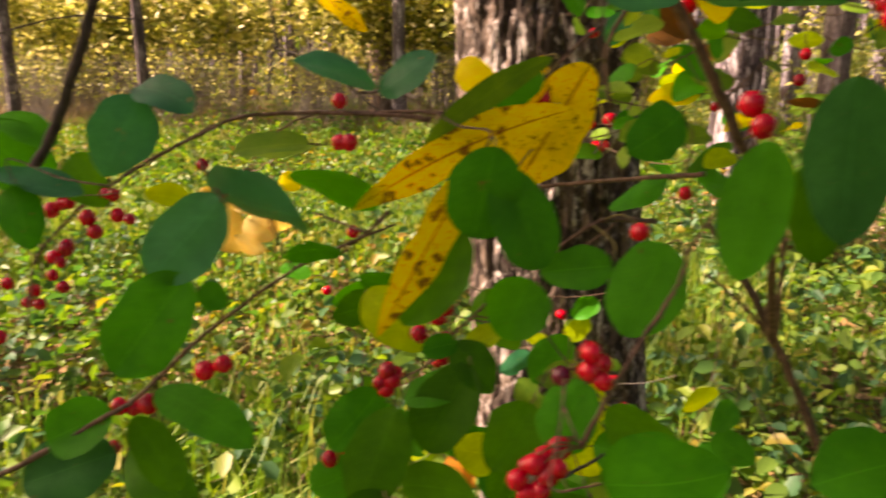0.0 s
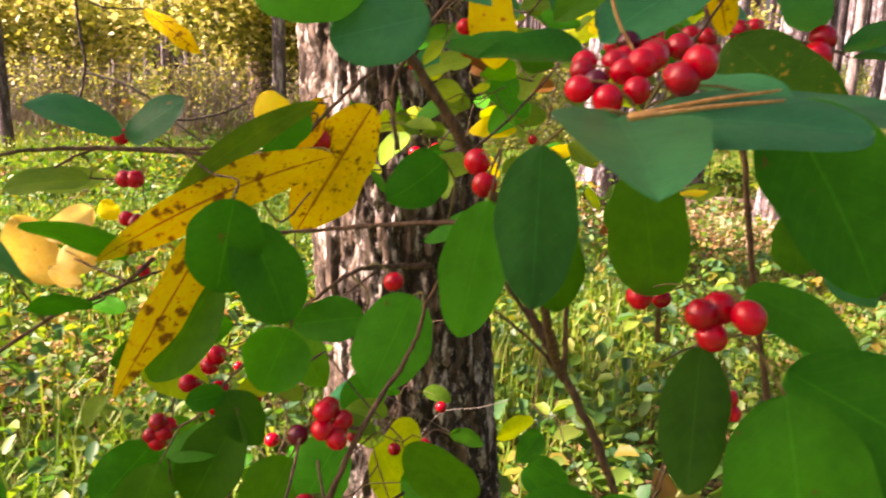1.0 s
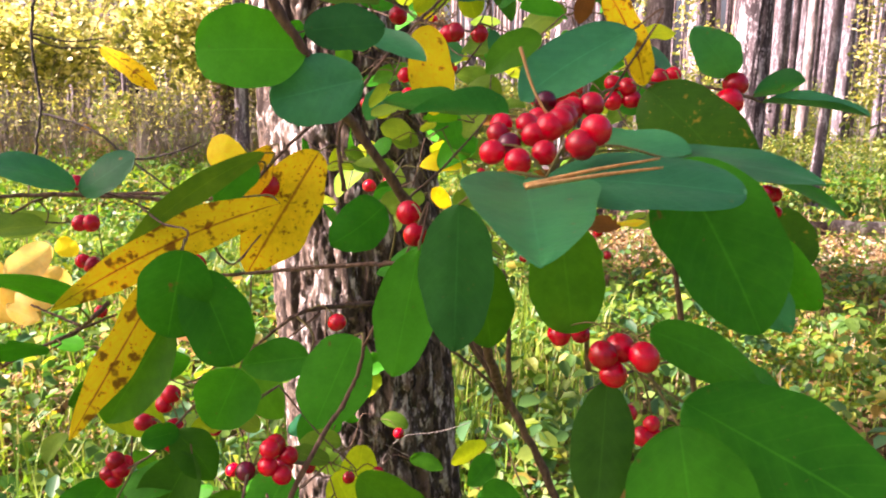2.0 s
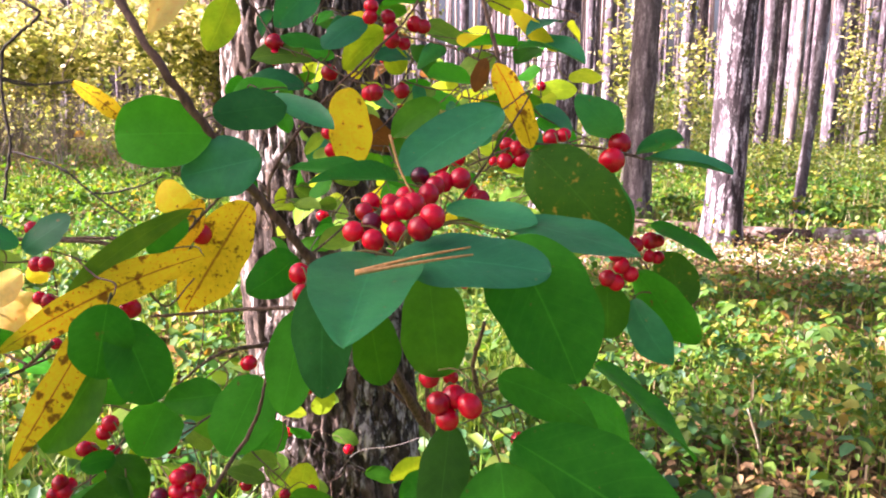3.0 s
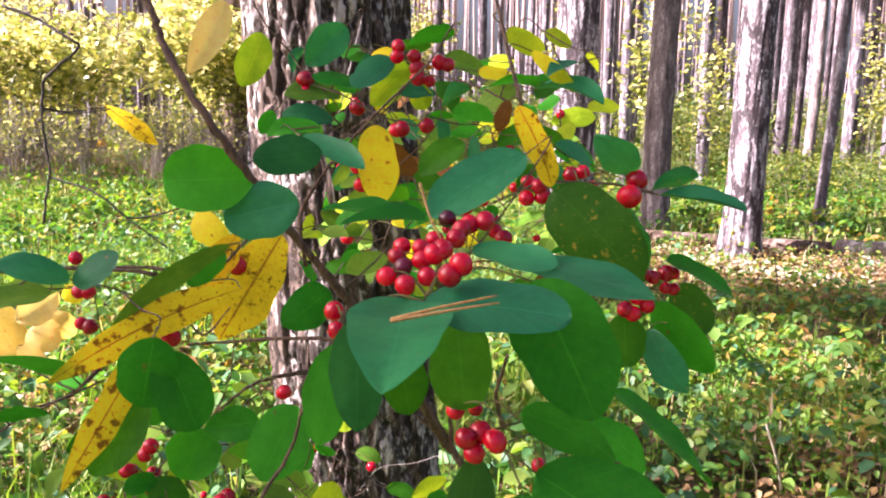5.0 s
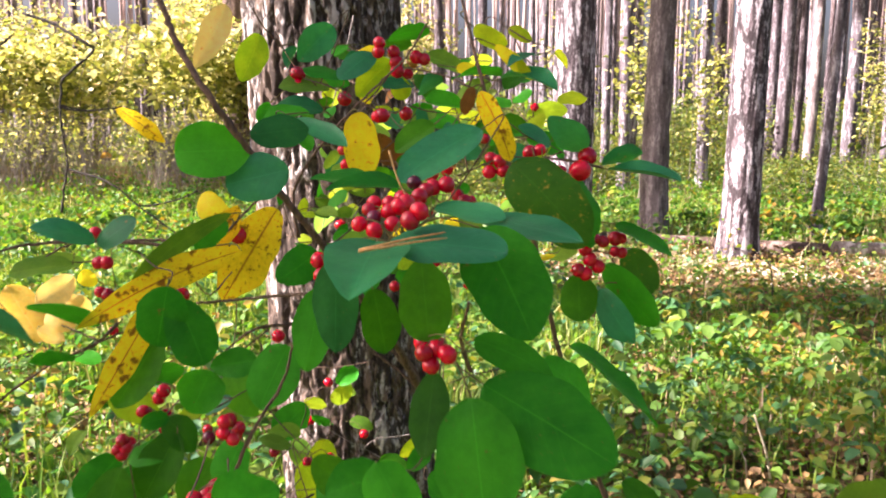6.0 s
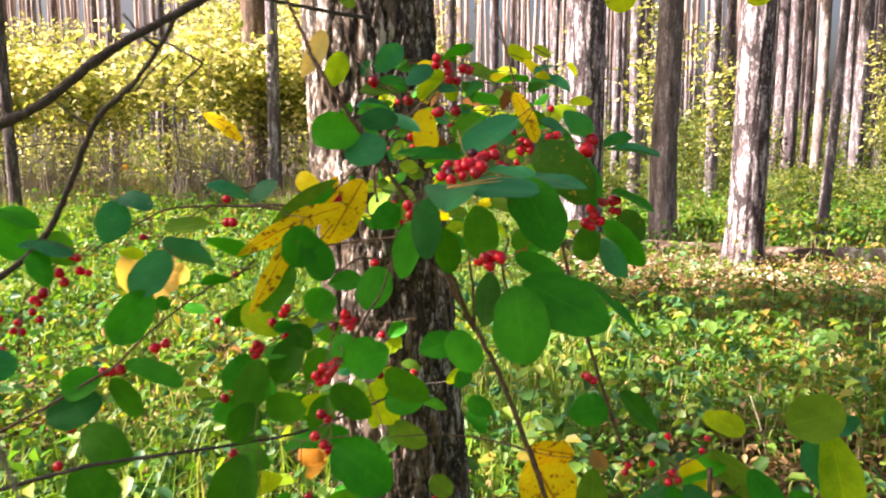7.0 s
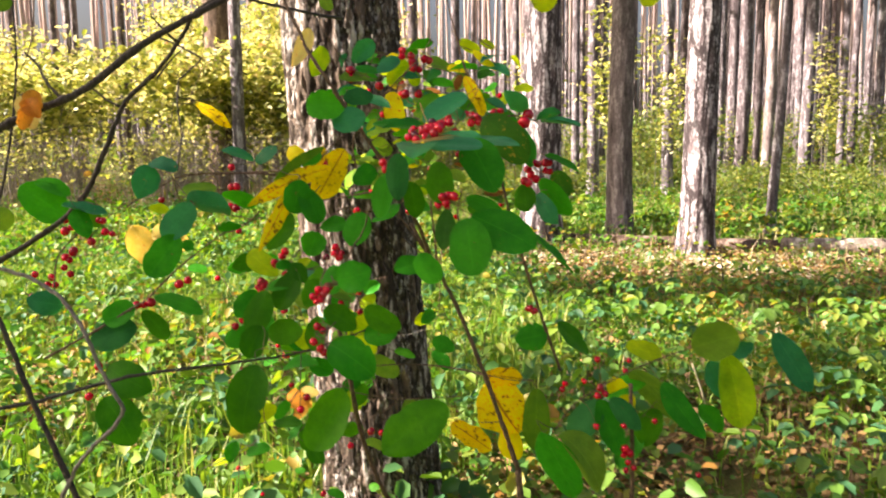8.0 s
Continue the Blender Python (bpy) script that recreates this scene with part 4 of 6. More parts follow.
stem(shrub, "branch", 0.0006, 0.0011, (-0.172, 0.550, 1.018), (-0.186, 0.530, 1.003), (-0.192, 0.510, 1.034), (-0.173, 0.530, 1.050), (-0.154, 0.540, 1.071), (-0.134, 0.550, 1.090))
stem(shrub, "branch", 0.0006, 0.0009, (-0.023, 0.345, 1.075), (-0.017, 0.370, 1.075), (-0.007, 0.420, 1.076), (0.005, 0.460, 1.083))
stem(shrub, "branch", 0.0004, 0.0007, (0.007, 0.360, 1.007), (0.019, 0.380, 1.002), (0.028, 0.390, 1.001))
stem(shrub, "branch", 0.0004, 0.0008, (0.008, 0.420, 0.968), (0.023, 0.440, 0.967), (0.041, 0.460, 0.965), (0.064, 0.480, 0.963), (0.096, 0.500, 0.958))
stem(shrub, "branch", 0.0006, 0.0011, (0.058, 0.545, 1.097), (0.077, 0.550, 1.053), (0.101, 0.555, 1.065), (0.122, 0.560, 1.056))
stem(shrub, "branch", 0.0005, 0.0008, (0.128, 0.565, 1.035), (0.142, 0.570, 1.026), (0.160, 0.575, 0.986))
stem(shrub, "branch", 0.0007, 0.0018, (-0.126, 0.660, 0.725), (-0.076, 0.670, 0.725), (-0.026, 0.680, 0.720), (0.025, 0.670, 0.715), (0.062, 0.650, 0.712))
stem(shrub, "branch", 0.0007, 0.0015, (0.459, 0.680, 0.763), (0.402, 0.670, 0.750), (0.307, 0.660, 0.719), (0.246, 0.650, 0.691), (0.197, 0.645, 0.660), (0.172, 0.640, 0.626))
stem(shrub, "branch", 0.0006, 0.0009, (0.056, 0.640, 0.746), (0.063, 0.640, 0.788), (0.071, 0.640, 0.821))
stem(shrub, "branch", 0.0004, 0.0006, (0.038, 0.640, 0.733), (0.023, 0.640, 0.771), (0.008, 0.640, 0.796))
stem(shrub, "branch", 0.0006, 0.0010, (-0.214, 0.490, 0.914), (-0.199, 0.490, 0.930), (-0.183, 0.480, 0.947), (-0.168, 0.470, 0.959))
stem(shrub, "branch", 0.0006, 0.0008, (-0.244, 0.495, 0.887), (-0.222, 0.490, 0.902), (-0.209, 0.490, 0.916))
stem(shrub, "branch", 0.0006, 0.0009, (-0.142, 0.390, 0.944), (-0.132, 0.400, 0.941), (-0.121, 0.405, 0.938))
stem(shrub, "branch", 0.0009, 0.0016, (-0.632, 0.620, 0.859), (-0.594, 0.620, 0.835), (-0.590, 0.640, 0.904), (-0.565, 0.660, 0.942), (-0.525, 0.660, 0.975))
stem(shrub, "branch", 0.0004, 0.0008, (-0.576, 0.660, 0.900), (-0.540, 0.660, 0.942), (-0.492, 0.650, 0.984), (-0.400, 0.600, 1.026))
stem(shrub, "branch", 0.0004, 0.0007, (-0.532, 0.660, 0.734), (-0.485, 0.600, 0.775), (-0.404, 0.500, 0.850))
stem(sapling, "limb", 0.0038, 0.0062, (-0.260, 0.500, 1.276), (-0.270, 0.500, 1.267), (-0.316, 0.480, 1.238), (-0.377, 0.460, 1.200), (-0.441, 0.450, 1.150), (-0.504, 0.440, 1.121), (-0.552, 0.430, 1.098), (-0.627, 0.420, 1.062), (-0.749, 0.420, 1.011))
stem(sapling, "limb", 0.0024, 0.0046, (-0.262, 0.510, 1.276), (-0.317, 0.520, 1.254), (-0.350, 0.530, 1.214), (-0.387, 0.540, 1.174), (-0.427, 0.550, 1.144), (-0.442, 0.550, 1.124), (-0.465, 0.550, 1.076), (-0.494, 0.550, 1.019), (-0.534, 0.550, 0.975), (-0.630, 0.540, 0.914), (-0.727, 0.520, 0.853), (-0.838, 0.500, 0.783))
stem(sapling, "limb", 0.0015, 0.0028, (-0.270, 0.500, 1.267), (-0.247, 0.600, 1.272), (-0.205, 0.720, 1.276), (-0.168, 0.840, 1.284))
stem(sapling, "twig", 0.0012, 0.0022, (-0.591, 0.580, 1.299), (-0.593, 0.580, 1.242), (-0.595, 0.580, 1.192), (-0.603, 0.580, 1.134), (-0.617, 0.570, 1.046), (-0.638, 0.560, 0.965), (-0.659, 0.550, 0.906))
stem(sapling, "twig", 0.0017, 0.0014, (-0.515, 0.894, 1.268), (-0.471, 0.887, 1.252), (-0.431, 0.870, 1.231), (-0.421, 0.870, 1.225), (-0.429, 0.868, 1.214), (-0.447, 0.866, 1.199), (-0.460, 0.866, 1.186), (-0.465, 0.866, 1.156), (-0.464, 0.866, 1.117), (-0.461, 0.866, 1.089), (-0.465, 0.866, 1.072), (-0.473, 0.866, 1.029))
stem(sapling, "twig", 0.0009, 0.0013, (-0.332, 0.860, 1.006), (-0.376, 0.860, 1.039), (-0.410, 0.860, 1.067), (-0.463, 0.866, 1.082))
stem(sapling, "twig", 0.0009, 0.0013, (-0.498, 1.100, 1.158), (-0.504, 1.000, 1.153), (-0.469, 0.870, 1.156))
stem(sapling, "twig", 0.0010, 0.0007, (-0.464, 0.866, 1.158), (-0.435, 0.876, 1.152), (-0.404, 0.898, 1.157))
stem(sapling, "twig", 0.0008, 0.0012, (-0.315, 0.900, 1.053), (-0.334, 0.880, 1.044), (-0.362, 0.870, 1.038), (-0.376, 0.860, 1.039))
stem(sapling, "twig", 0.0010, 0.0020, (-0.488, 0.560, 1.160), (-0.463, 0.555, 1.140), (-0.443, 0.550, 1.130))
stem(sapling, "twig", 0.0008, 0.0015, (-0.365, 0.600, 1.214), (-0.382, 0.580, 1.191), (-0.393, 0.560, 1.167))
stem(sapling, "twig", 0.0010, 0.0020, (-0.376, 0.500, 1.244), (-0.357, 0.500, 1.221), (-0.350, 0.520, 1.212))
stem(sapling, "twig", 0.0010, 0.0018, (-0.542, 0.500, 1.199), (-0.526, 0.500, 1.183), (-0.503, 0.470, 1.161), (-0.475, 0.450, 1.134))
stem(dead, "grey_limb", 0.0018, 0.0022, (-0.480, 0.200, 0.972), (-0.432, 0.200, 0.963), (-0.400, 0.200, 0.951), (-0.374, 0.200, 0.931), (-0.350, 0.190, 0.899), (-0.337, 0.190, 0.863), (-0.323, 0.185, 0.839), (-0.317, 0.185, 0.824), (-0.328, 0.185, 0.806), (-0.348, 0.185, 0.788), (-0.367, 0.185, 0.765), (-0.383, 0.185, 0.735), (-0.406, 0.190, 0.692), (-0.436, 0.190, 0.601))
stem(dead, "dark_limb", 0.0022, 0.0036, (-0.475, 0.220, 0.975), (-0.442, 0.210, 0.908), (-0.418, 0.205, 0.840), (-0.395, 0.200, 0.783), (-0.372, 0.200, 0.717), (-0.345, 0.200, 0.643), (-0.311, 0.200, 0.463))
stem(fallen, "long_twig", 0.0012, 0.0028, (-0.120, 0.600, 0.799), (-0.161, 0.550, 0.795), (-0.213, 0.500, 0.791), (-0.300, 0.450, 0.792), (-0.401, 0.410, 0.789), (-0.487, 0.380, 0.773), (-0.540, 0.360, 0.767), (-0.603, 0.340, 0.761))
stem(dead, "pale_twig", 0.0006, 0.0003, (-0.190, 1.000, 1.228), (-0.189, 1.000, 1.220), (-0.187, 1.000, 1.209))
stem(dead, "pale_twig", 0.0006, 0.0003, (-0.187, 1.000, 1.253), (-0.182, 1.000, 1.240), (-0.170, 1.000, 1.231), (-0.157, 1.000, 1.227))
stem(dead, "pale_twig", 0.0008, 0.0005, (-0.130, 1.000, 1.277), (-0.136, 0.990, 1.243), (-0.146, 0.980, 1.202), (-0.152, 0.970, 1.168), (-0.158, 0.970, 1.145))
stem(dead, "pale_twig", 0.0009, 0.0005, (-0.134, 0.950, 1.234), (-0.138, 0.950, 1.212), (-0.148, 0.950, 1.174), (-0.155, 0.950, 1.148))
stem(dead, "pale_twig", 0.0009, 0.0006, (-0.098, 0.800, 1.046), (-0.111, 0.800, 1.026), (-0.125, 0.800, 1.007), (-0.137, 0.800, 0.988))
stem(dead, "pale_twig", 0.0008, 0.0005, (-0.177, 0.950, 1.118), (-0.164, 0.950, 1.079), (-0.160, 0.950, 1.042), (-0.169, 0.950, 0.998))
stem(dead, "pale_twig", 0.0008, 0.0004, (-0.187, 1.000, 0.707), (-0.150, 1.000, 0.684), (-0.097, 1.000, 0.656))
stem(dead, "pale_twig", 0.0006, 0.0004, (-0.139, 1.000, 0.651), (-0.112, 1.000, 0.684), (-0.066, 1.000, 0.692), (-0.028, 1.000, 0.705))
stem(dead, "pale_twig", 0.0009, 0.0005, (-0.430, 0.750, 0.519), (-0.386, 0.750, 0.536), (-0.341, 0.750, 0.561), (-0.313, 0.750, 0.578))
stem(sapling, "twig", 0.0006, 0.0009, (-0.517, 0.720, 1.103), (-0.576, 0.710, 1.107), (-0.639, 0.700, 1.094), (-0.708, 0.700, 1.071))
stem(sapling, "twig", 0.0007, 0.0011, (-0.567, 0.620, 1.146), (-0.573, 0.600, 1.186), (-0.582, 0.580, 1.207))
stem(sapling, "twig", 0.0005, 0.0008, (-0.383, 0.500, 1.241), (-0.385, 0.490, 1.222), (-0.377, 0.490, 1.214))
stem(shrub, "branch", 0.0055, 0.0085, (0.113, 0.650, 0.555), (0.130, 0.68, 0.35), (0.140, 0.72, 0.15), (0.145, 0.74, -0.03))
stem(shrub, "branch", 0.0034, 0.006, (0.285, 0.630, 0.700), (0.30, 0.68, 0.45), (0.26, 0.73, 0.18), (0.20, 0.75, -0.03))
stem(shrub, "branch", 0.0026, 0.005, (-0.135, 0.400, 0.860), (-0.10, 0.52, 0.60), (0.02, 0.68, 0.28), (0.10, 0.74, -0.03))
stem(sapling, "limb", 0.008, 0.014, (-0.85, 0.42, 1.0), (-0.95, 0.42, 0.6), (-1.0, 0.42, -0.03))
stem(dead, "dark_limb", 0.0036, 0.006, (-0.311, 0.200, 0.463), (-0.251, 0.215, 0.232), (-0.211, 0.24, -0.03))
stem(dead, "grey_limb", 0.0022, 0.005, (-0.436, 0.190, 0.601), (-0.466, 0.20, 0.300), (-0.486, 0.22, -0.03))
# leaves of the shrub
leaf("g", (-0.120, 0.427, 1.122), (-0.166, 0.417, 1.121), 0.035, (0.21, -0.96, 0.20), shape=(0.58, -1.0, 0))
leaf("d", (-0.123, 0.439, 1.131), (-0.088, 0.460, 1.136), 0.025, (0.40, -0.79, 0.46), shape=(0.5, 0.4, 0))
leaf("t", (-0.095, 0.425, 1.110), (-0.136, 0.423, 1.100), 0.031, (-0.00, -0.98, 0.18), shape=(0.5, -0.2, 0))
leaf("yg", (-0.185, 0.720, 1.225), (-0.200, 0.700, 1.178), 0.029, (0.39, -0.88, 0.26), shape=(0.48, 0.35, 0.02))
leaf("yo", (-0.191, 0.630, 1.241), (-0.216, 0.610, 1.185), 0.024, (0.38, -0.91, 0.16), shape=(0.45, 0.7, 0.03))
leaf("yb", (-0.512, 1.130, 1.160), (-0.440, 1.130, 1.107), 0.025, (0.15, -0.97, 0.20))
leaf("t", (-0.242, 0.460, 1.057), (-0.277, 0.440, 1.070), 0.024, (0.50, -0.38, 0.78))
leaf("t", (-0.240, 0.460, 1.054), (-0.212, 0.460, 1.073), 0.019, (-0.23, -0.91, 0.34))
leaf("lg", (-0.330, 0.600, 1.014), (-0.377, 0.580, 1.010), 0.029, (0.11, -0.45, 0.88))
leaf("yb", (-0.148, 0.494, 1.045), (-0.247, 0.435, 1.000), 0.023, (0.38, -0.87, 0.31), shape=(0.45, 0.7, -0.04))
leaf("ol", (-0.159, 0.509, 1.071), (-0.221, 0.460, 1.023), 0.014, (0.43, -0.85, 0.32), shape=(0.5, 0.6, -0.05))
leaf("yb", (-0.191, 0.439, 1.020), (-0.228, 0.405, 0.947), 0.020, (0.32, -0.91, 0.26), shape=(0.35, 0.8, 0))
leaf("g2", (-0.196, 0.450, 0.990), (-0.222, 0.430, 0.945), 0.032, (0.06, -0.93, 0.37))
leaf("yb", (-0.140, 0.579, 1.067), (-0.183, 0.556, 0.992), 0.041, (0.15, -0.96, 0.22), shape=(0.45, 0.5, 0))
leaf("yb", (-0.166, 0.555, 1.072), (-0.195, 0.536, 1.022), 0.021, (0.26, -0.94, 0.21), shape=(0.5, 0.7, 0))
leaf("y", (-0.205, 0.660, 1.045), (-0.239, 0.680, 1.070), 0.026, (-0.13, -0.85, 0.50))
leaf("g", (-0.166, 0.520, 1.065), (-0.188, 0.510, 1.043), 0.021, (0.30, -0.94, 0.14))
leaf("g", (-0.092, 0.500, 1.044), (-0.119, 0.480, 1.025), 0.028, (0.39, -0.85, 0.34))
leaf("g", (-0.177, 0.421, 1.033), (-0.187, 0.423, 0.991), 0.033, (0.20, -0.97, -0.10), shape=(0.5, -0.3, 0))
leaf("g", (-0.174, 0.429, 1.022), (-0.155, 0.421, 0.979), 0.033, (0.52, -0.77, 0.37), shape=(0.5, 0.0, 0))
leaf("g", (-0.101, 0.433, 0.990), (-0.118, 0.416, 0.951), 0.034, (0.07, -0.92, 0.38), shape=(0.45, 0.3, 0))
leaf("g", (-0.124, 0.440, 0.977), (-0.158, 0.440, 0.972), 0.021, (-0.05, -0.95, 0.30))
leaf("g", (-0.164, 0.460, 0.963), (-0.176, 0.450, 0.934), 0.033, (0.27, -0.94, 0.21))
leaf("g", (-0.069, 0.392, 1.040), (-0.079, 0.382, 0.988), 0.026, (-0.00, -0.98, 0.18), shape=(0.5, 0.4, 0))
leaf("d", (-0.053, 0.350, 1.065), (-0.054, 0.346, 1.011), 0.028, (-0.18, -0.98, 0.09), shape=(0.5, 0.5, 0))
leaf("t", (-0.030, 0.345, 1.075), (-0.033, 0.262, 1.062), 0.042, (0.02, -0.14, 0.99), shape=(0.34, 0.6, 0))
leaf("t", (-0.023, 0.345, 1.075), (0.042, 0.330, 1.073), 0.038, (-0.06, -0.41, 0.91), shape=(0.52, 0.1, 0))
leaf("g", (0.028, 0.368, 1.080), (0.058, 0.347, 1.019), 0.047, (0.05, -0.94, 0.35), shape=(0.45, 0.45, 0.01))
leaf("g2", (-0.043, 0.440, 1.028), (-0.035, 0.442, 0.982), 0.027, (0.24, -0.97, -0.00), shape=(0.5, 0.4, 0))
leaf("g2", (-0.009, 0.414, 1.053), (-0.003, 0.395, 1.004), 0.033, (0.11, -0.92, 0.37), shape=(0.55, -0.6, 0))
leaf("t", (0.030, 0.410, 1.081), (0.088, 0.370, 1.071), 0.040, (0.02, -0.22, 0.98), shape=(0.42, 0.7, 0.02))
leaf("t", (0.000, 0.420, 1.086), (0.044, 0.400, 1.081), 0.027, (-0.02, -0.31, 0.95))
leaf("gs", (0.055, 0.530, 1.108), (0.111, 0.510, 1.047), 0.050, (-0.19, -0.97, 0.15))
leaf("g", (0.108, 0.560, 1.096), (0.123, 0.550, 1.039), 0.034, (0.61, -0.74, 0.29))
leaf("t", (0.030, 0.460, 1.135), (-0.025, 0.433, 1.102), 0.033, (-0.05, -0.74, 0.67), shape=(0.5, 0.5, -0.04))
leaf("yb", (0.030, 0.535, 1.163), (0.054, 0.530, 1.110), 0.018, (-0.10, -0.99, 0.05))
leaf("br", (0.025, 0.550, 1.167), (0.018, 0.550, 1.145), 0.011, (-0.03, -1.00, 0.01))
leaf("ys", (-0.072, 0.604, 1.148), (-0.067, 0.584, 1.091), 0.032, (0.36, -0.87, 0.35), shape=(0.48, 0.3, 0))
leaf("t", (-0.117, 0.546, 1.141), (-0.070, 0.513, 1.122), 0.020, (-0.06, -0.56, 0.83), shape=(0.5, 0.5, 0.03))
leaf("g", (-0.109, 0.570, 1.147), (-0.142, 0.550, 1.141), 0.023, (0.13, -0.45, 0.88))
leaf("t", (-0.051, 0.500, 1.096), (-0.090, 0.470, 1.101), 0.028, (-0.16, 0.35, 0.92))
leaf("t", (-0.028, 0.470, 1.094), (-0.076, 0.450, 1.095), 0.030, (-0.14, 0.39, 0.91))
leaf("t", (0.117, 0.570, 1.117), (0.085, 0.550, 1.143), 0.026, (0.01, -0.80, -0.60))
leaf("t", (0.131, 0.570, 1.106), (0.166, 0.580, 1.114), 0.021, (-0.34, 0.70, 0.63))
leaf("t", (0.137, 0.570, 1.101), (0.188, 0.540, 1.094), 0.034, (0.04, -0.17, 0.98))
leaf("t", (0.094, 0.620, 1.119), (0.065, 0.610, 1.136), 0.020, (0.55, -0.62, 0.57))
leaf("g", (0.025, 0.376, 1.011), (0.075, 0.381, 0.984), 0.023, (0.34, -0.81, 0.48), shape=(0.4, 0.6, 0.03))
leaf("g", (0.073, 0.450, 0.975), (0.111, 0.460, 0.943), 0.029, (0.60, -0.60, 0.52))
leaf("g", (0.023, 0.324, 0.993), (0.031, 0.306, 0.930), 0.047, (-0.12, -0.95, 0.28), shape=(0.5, 0.1, 0))
leaf("g", (0.030, 0.343, 0.994), (0.100, 0.311, 0.961), 0.050, (-0.04, -0.77, 0.64), shape=(0.5, 0.3, 0))
leaf("ge", (0.002, 0.344, 1.001), (-0.003, 0.326, 0.957), 0.022, (-0.15, -0.91, 0.39), shape=(0.5, 0.3, 0))
leaf("g", (0.111, 0.580, 0.949), (0.181, 0.550, 0.888), 0.056, (0.63, -0.11, 0.77))
leaf("g2", (0.113, 0.560, 1.016), (0.114, 0.553, 0.977), 0.030, (-0.09, -0.98, 0.18), shape=(0.5, -0.2, 0))
leaf("t", (0.133, 0.570, 1.001), (0.159, 0.550, 0.959), 0.031, (-0.67, -0.73, -0.07))
leaf("g", (0.137, 0.575, 1.021), (0.178, 0.560, 0.970), 0.038, (-0.63, -0.72, -0.29))
leaf("gs", (0.162, 0.593, 1.032), (0.173, 0.576, 0.993), 0.032, (-0.21, -0.92, 0.35), shape=(0.5, -0.1, 0))
leaf("g", (0.144, 0.570, 1.056), (0.187, 0.550, 1.033), 0.030, (0.30, -0.36, 0.88))
leaf("t", (-0.102, 0.660, 1.226), (-0.133, 0.650, 1.194), 0.028, (0.29, -0.96, 0.01))
leaf("t", (-0.093, 0.660, 1.180), (-0.127, 0.640, 1.188), 0.023, (-0.04, 0.42, 0.91))
leaf("t", (-0.066, 0.660, 1.202), (-0.093, 0.630, 1.177), 0.027, (0.12, -0.68, 0.72))
leaf("yg", (-0.051, 0.680, 1.195), (-0.083, 0.670, 1.163), 0.028, (0.23, -0.97, 0.07))
leaf("yg", (-0.046, 0.680, 1.181), (-0.038, 0.680, 1.160), 0.019, (0.04, -1.00, 0.01))
leaf("lg", (-0.110, 0.680, 1.172), (-0.154, 0.660, 1.171), 0.028, (0.24, -0.59, 0.77))
leaf("t", (-0.120, 0.700, 1.150), (-0.163, 0.690, 1.155), 0.025, (0.23, -0.63, 0.74))
leaf("g", (-0.014, 0.660, 1.220), (-0.051, 0.640, 1.212), 0.025, (-0.42, 0.44, 0.79))
leaf("yg", (0.026, 0.620, 1.220), (0.055, 0.620, 1.205), 0.019, (-0.25, -0.84, -0.48))
leaf("y", (0.044, 0.600, 1.203), (0.076, 0.590, 1.174), 0.012, (-0.25, -0.97, 0.06))
leaf("yg", (0.056, 0.630, 1.220), (0.077, 0.630, 1.209), 0.014, (0.20, -0.89, 0.41))
leaf("g", (0.017, 0.600, 1.154), (-0.014, 0.580, 1.157), 0.021, (0.43, -0.57, 0.70))
leaf("t", (0.050, 0.600, 1.176), (0.093, 0.570, 1.166), 0.031, (0.00, -0.33, 0.94))
leaf("t", (0.079, 0.600, 1.195), (0.054, 0.580, 1.185), 0.019, (-0.12, -0.31, 0.94))
leaf("g", (0.051, 0.620, 1.180), (0.007, 0.600, 1.176), 0.028, (-0.17, 0.19, 0.97))
leaf("g2", (-0.005, 0.540, 1.138), (-0.036, 0.540, 1.116), 0.021, (-0.22, -0.92, 0.32))
leaf("y", (-0.078, 0.680, 1.172), (-0.072, 0.680, 1.156), 0.013, (0.08, -1.00, 0.03))
leaf("t", (-0.312, 0.430, 1.004), (-0.351, 0.423, 0.963), 0.035, (0.12, -0.99, 0.06), shape=(0.5, 0.2, 0))
leaf("g", (-0.333, 0.427, 0.965), (-0.367, 0.409, 0.917), 0.040, (0.23, -0.95, 0.20), shape=(0.5, 0.2, 0))
leaf("g", (-0.333, 0.440, 0.955), (-0.318, 0.440, 0.946), 0.015, (0.23, -0.88, 0.41))
leaf("g", (-0.407, 0.463, 0.869), (-0.444, 0.451, 0.852), 0.033, (0.12, -0.93, 0.36), shape=(0.5, -0.2, 0))
leaf("d", (-0.406, 0.462, 0.843), (-0.461, 0.447, 0.824), 0.040, (0.09, -0.89, 0.44), shape=(0.5, 0.0, 0))
leaf("g2", (-0.400, 0.473, 0.861), (-0.365, 0.460, 0.824), 0.026, (0.45, -0.63, 0.63), shape=(0.5, 0.2, 0))
leaf("g", (-0.382, 0.470, 0.881), (-0.317, 0.457, 0.858), 0.030, (0.19, -0.47, 0.86), shape=(0.5, 0.4, 0.03))
leaf("t", (-0.377, 0.470, 1.051), (-0.389, 0.450, 1.010), 0.035, (0.58, -0.79, 0.21))
leaf("t", (-0.379, 0.470, 1.055), (-0.340, 0.460, 1.046), 0.024, (0.01, -0.62, 0.78))
leaf("t", (-0.323, 0.440, 1.005), (-0.260, 0.400, 1.003), 0.043, (0.42, 0.62, 0.66))
leaf("g", (-0.245, 0.460, 0.995), (-0.271, 0.420, 1.020), 0.031, (-0.06, 0.56, 0.83))
leaf("yg", (-0.366, 0.500, 0.989), (-0.391, 0.490, 0.995), 0.016, (0.40, -0.63, 0.66))
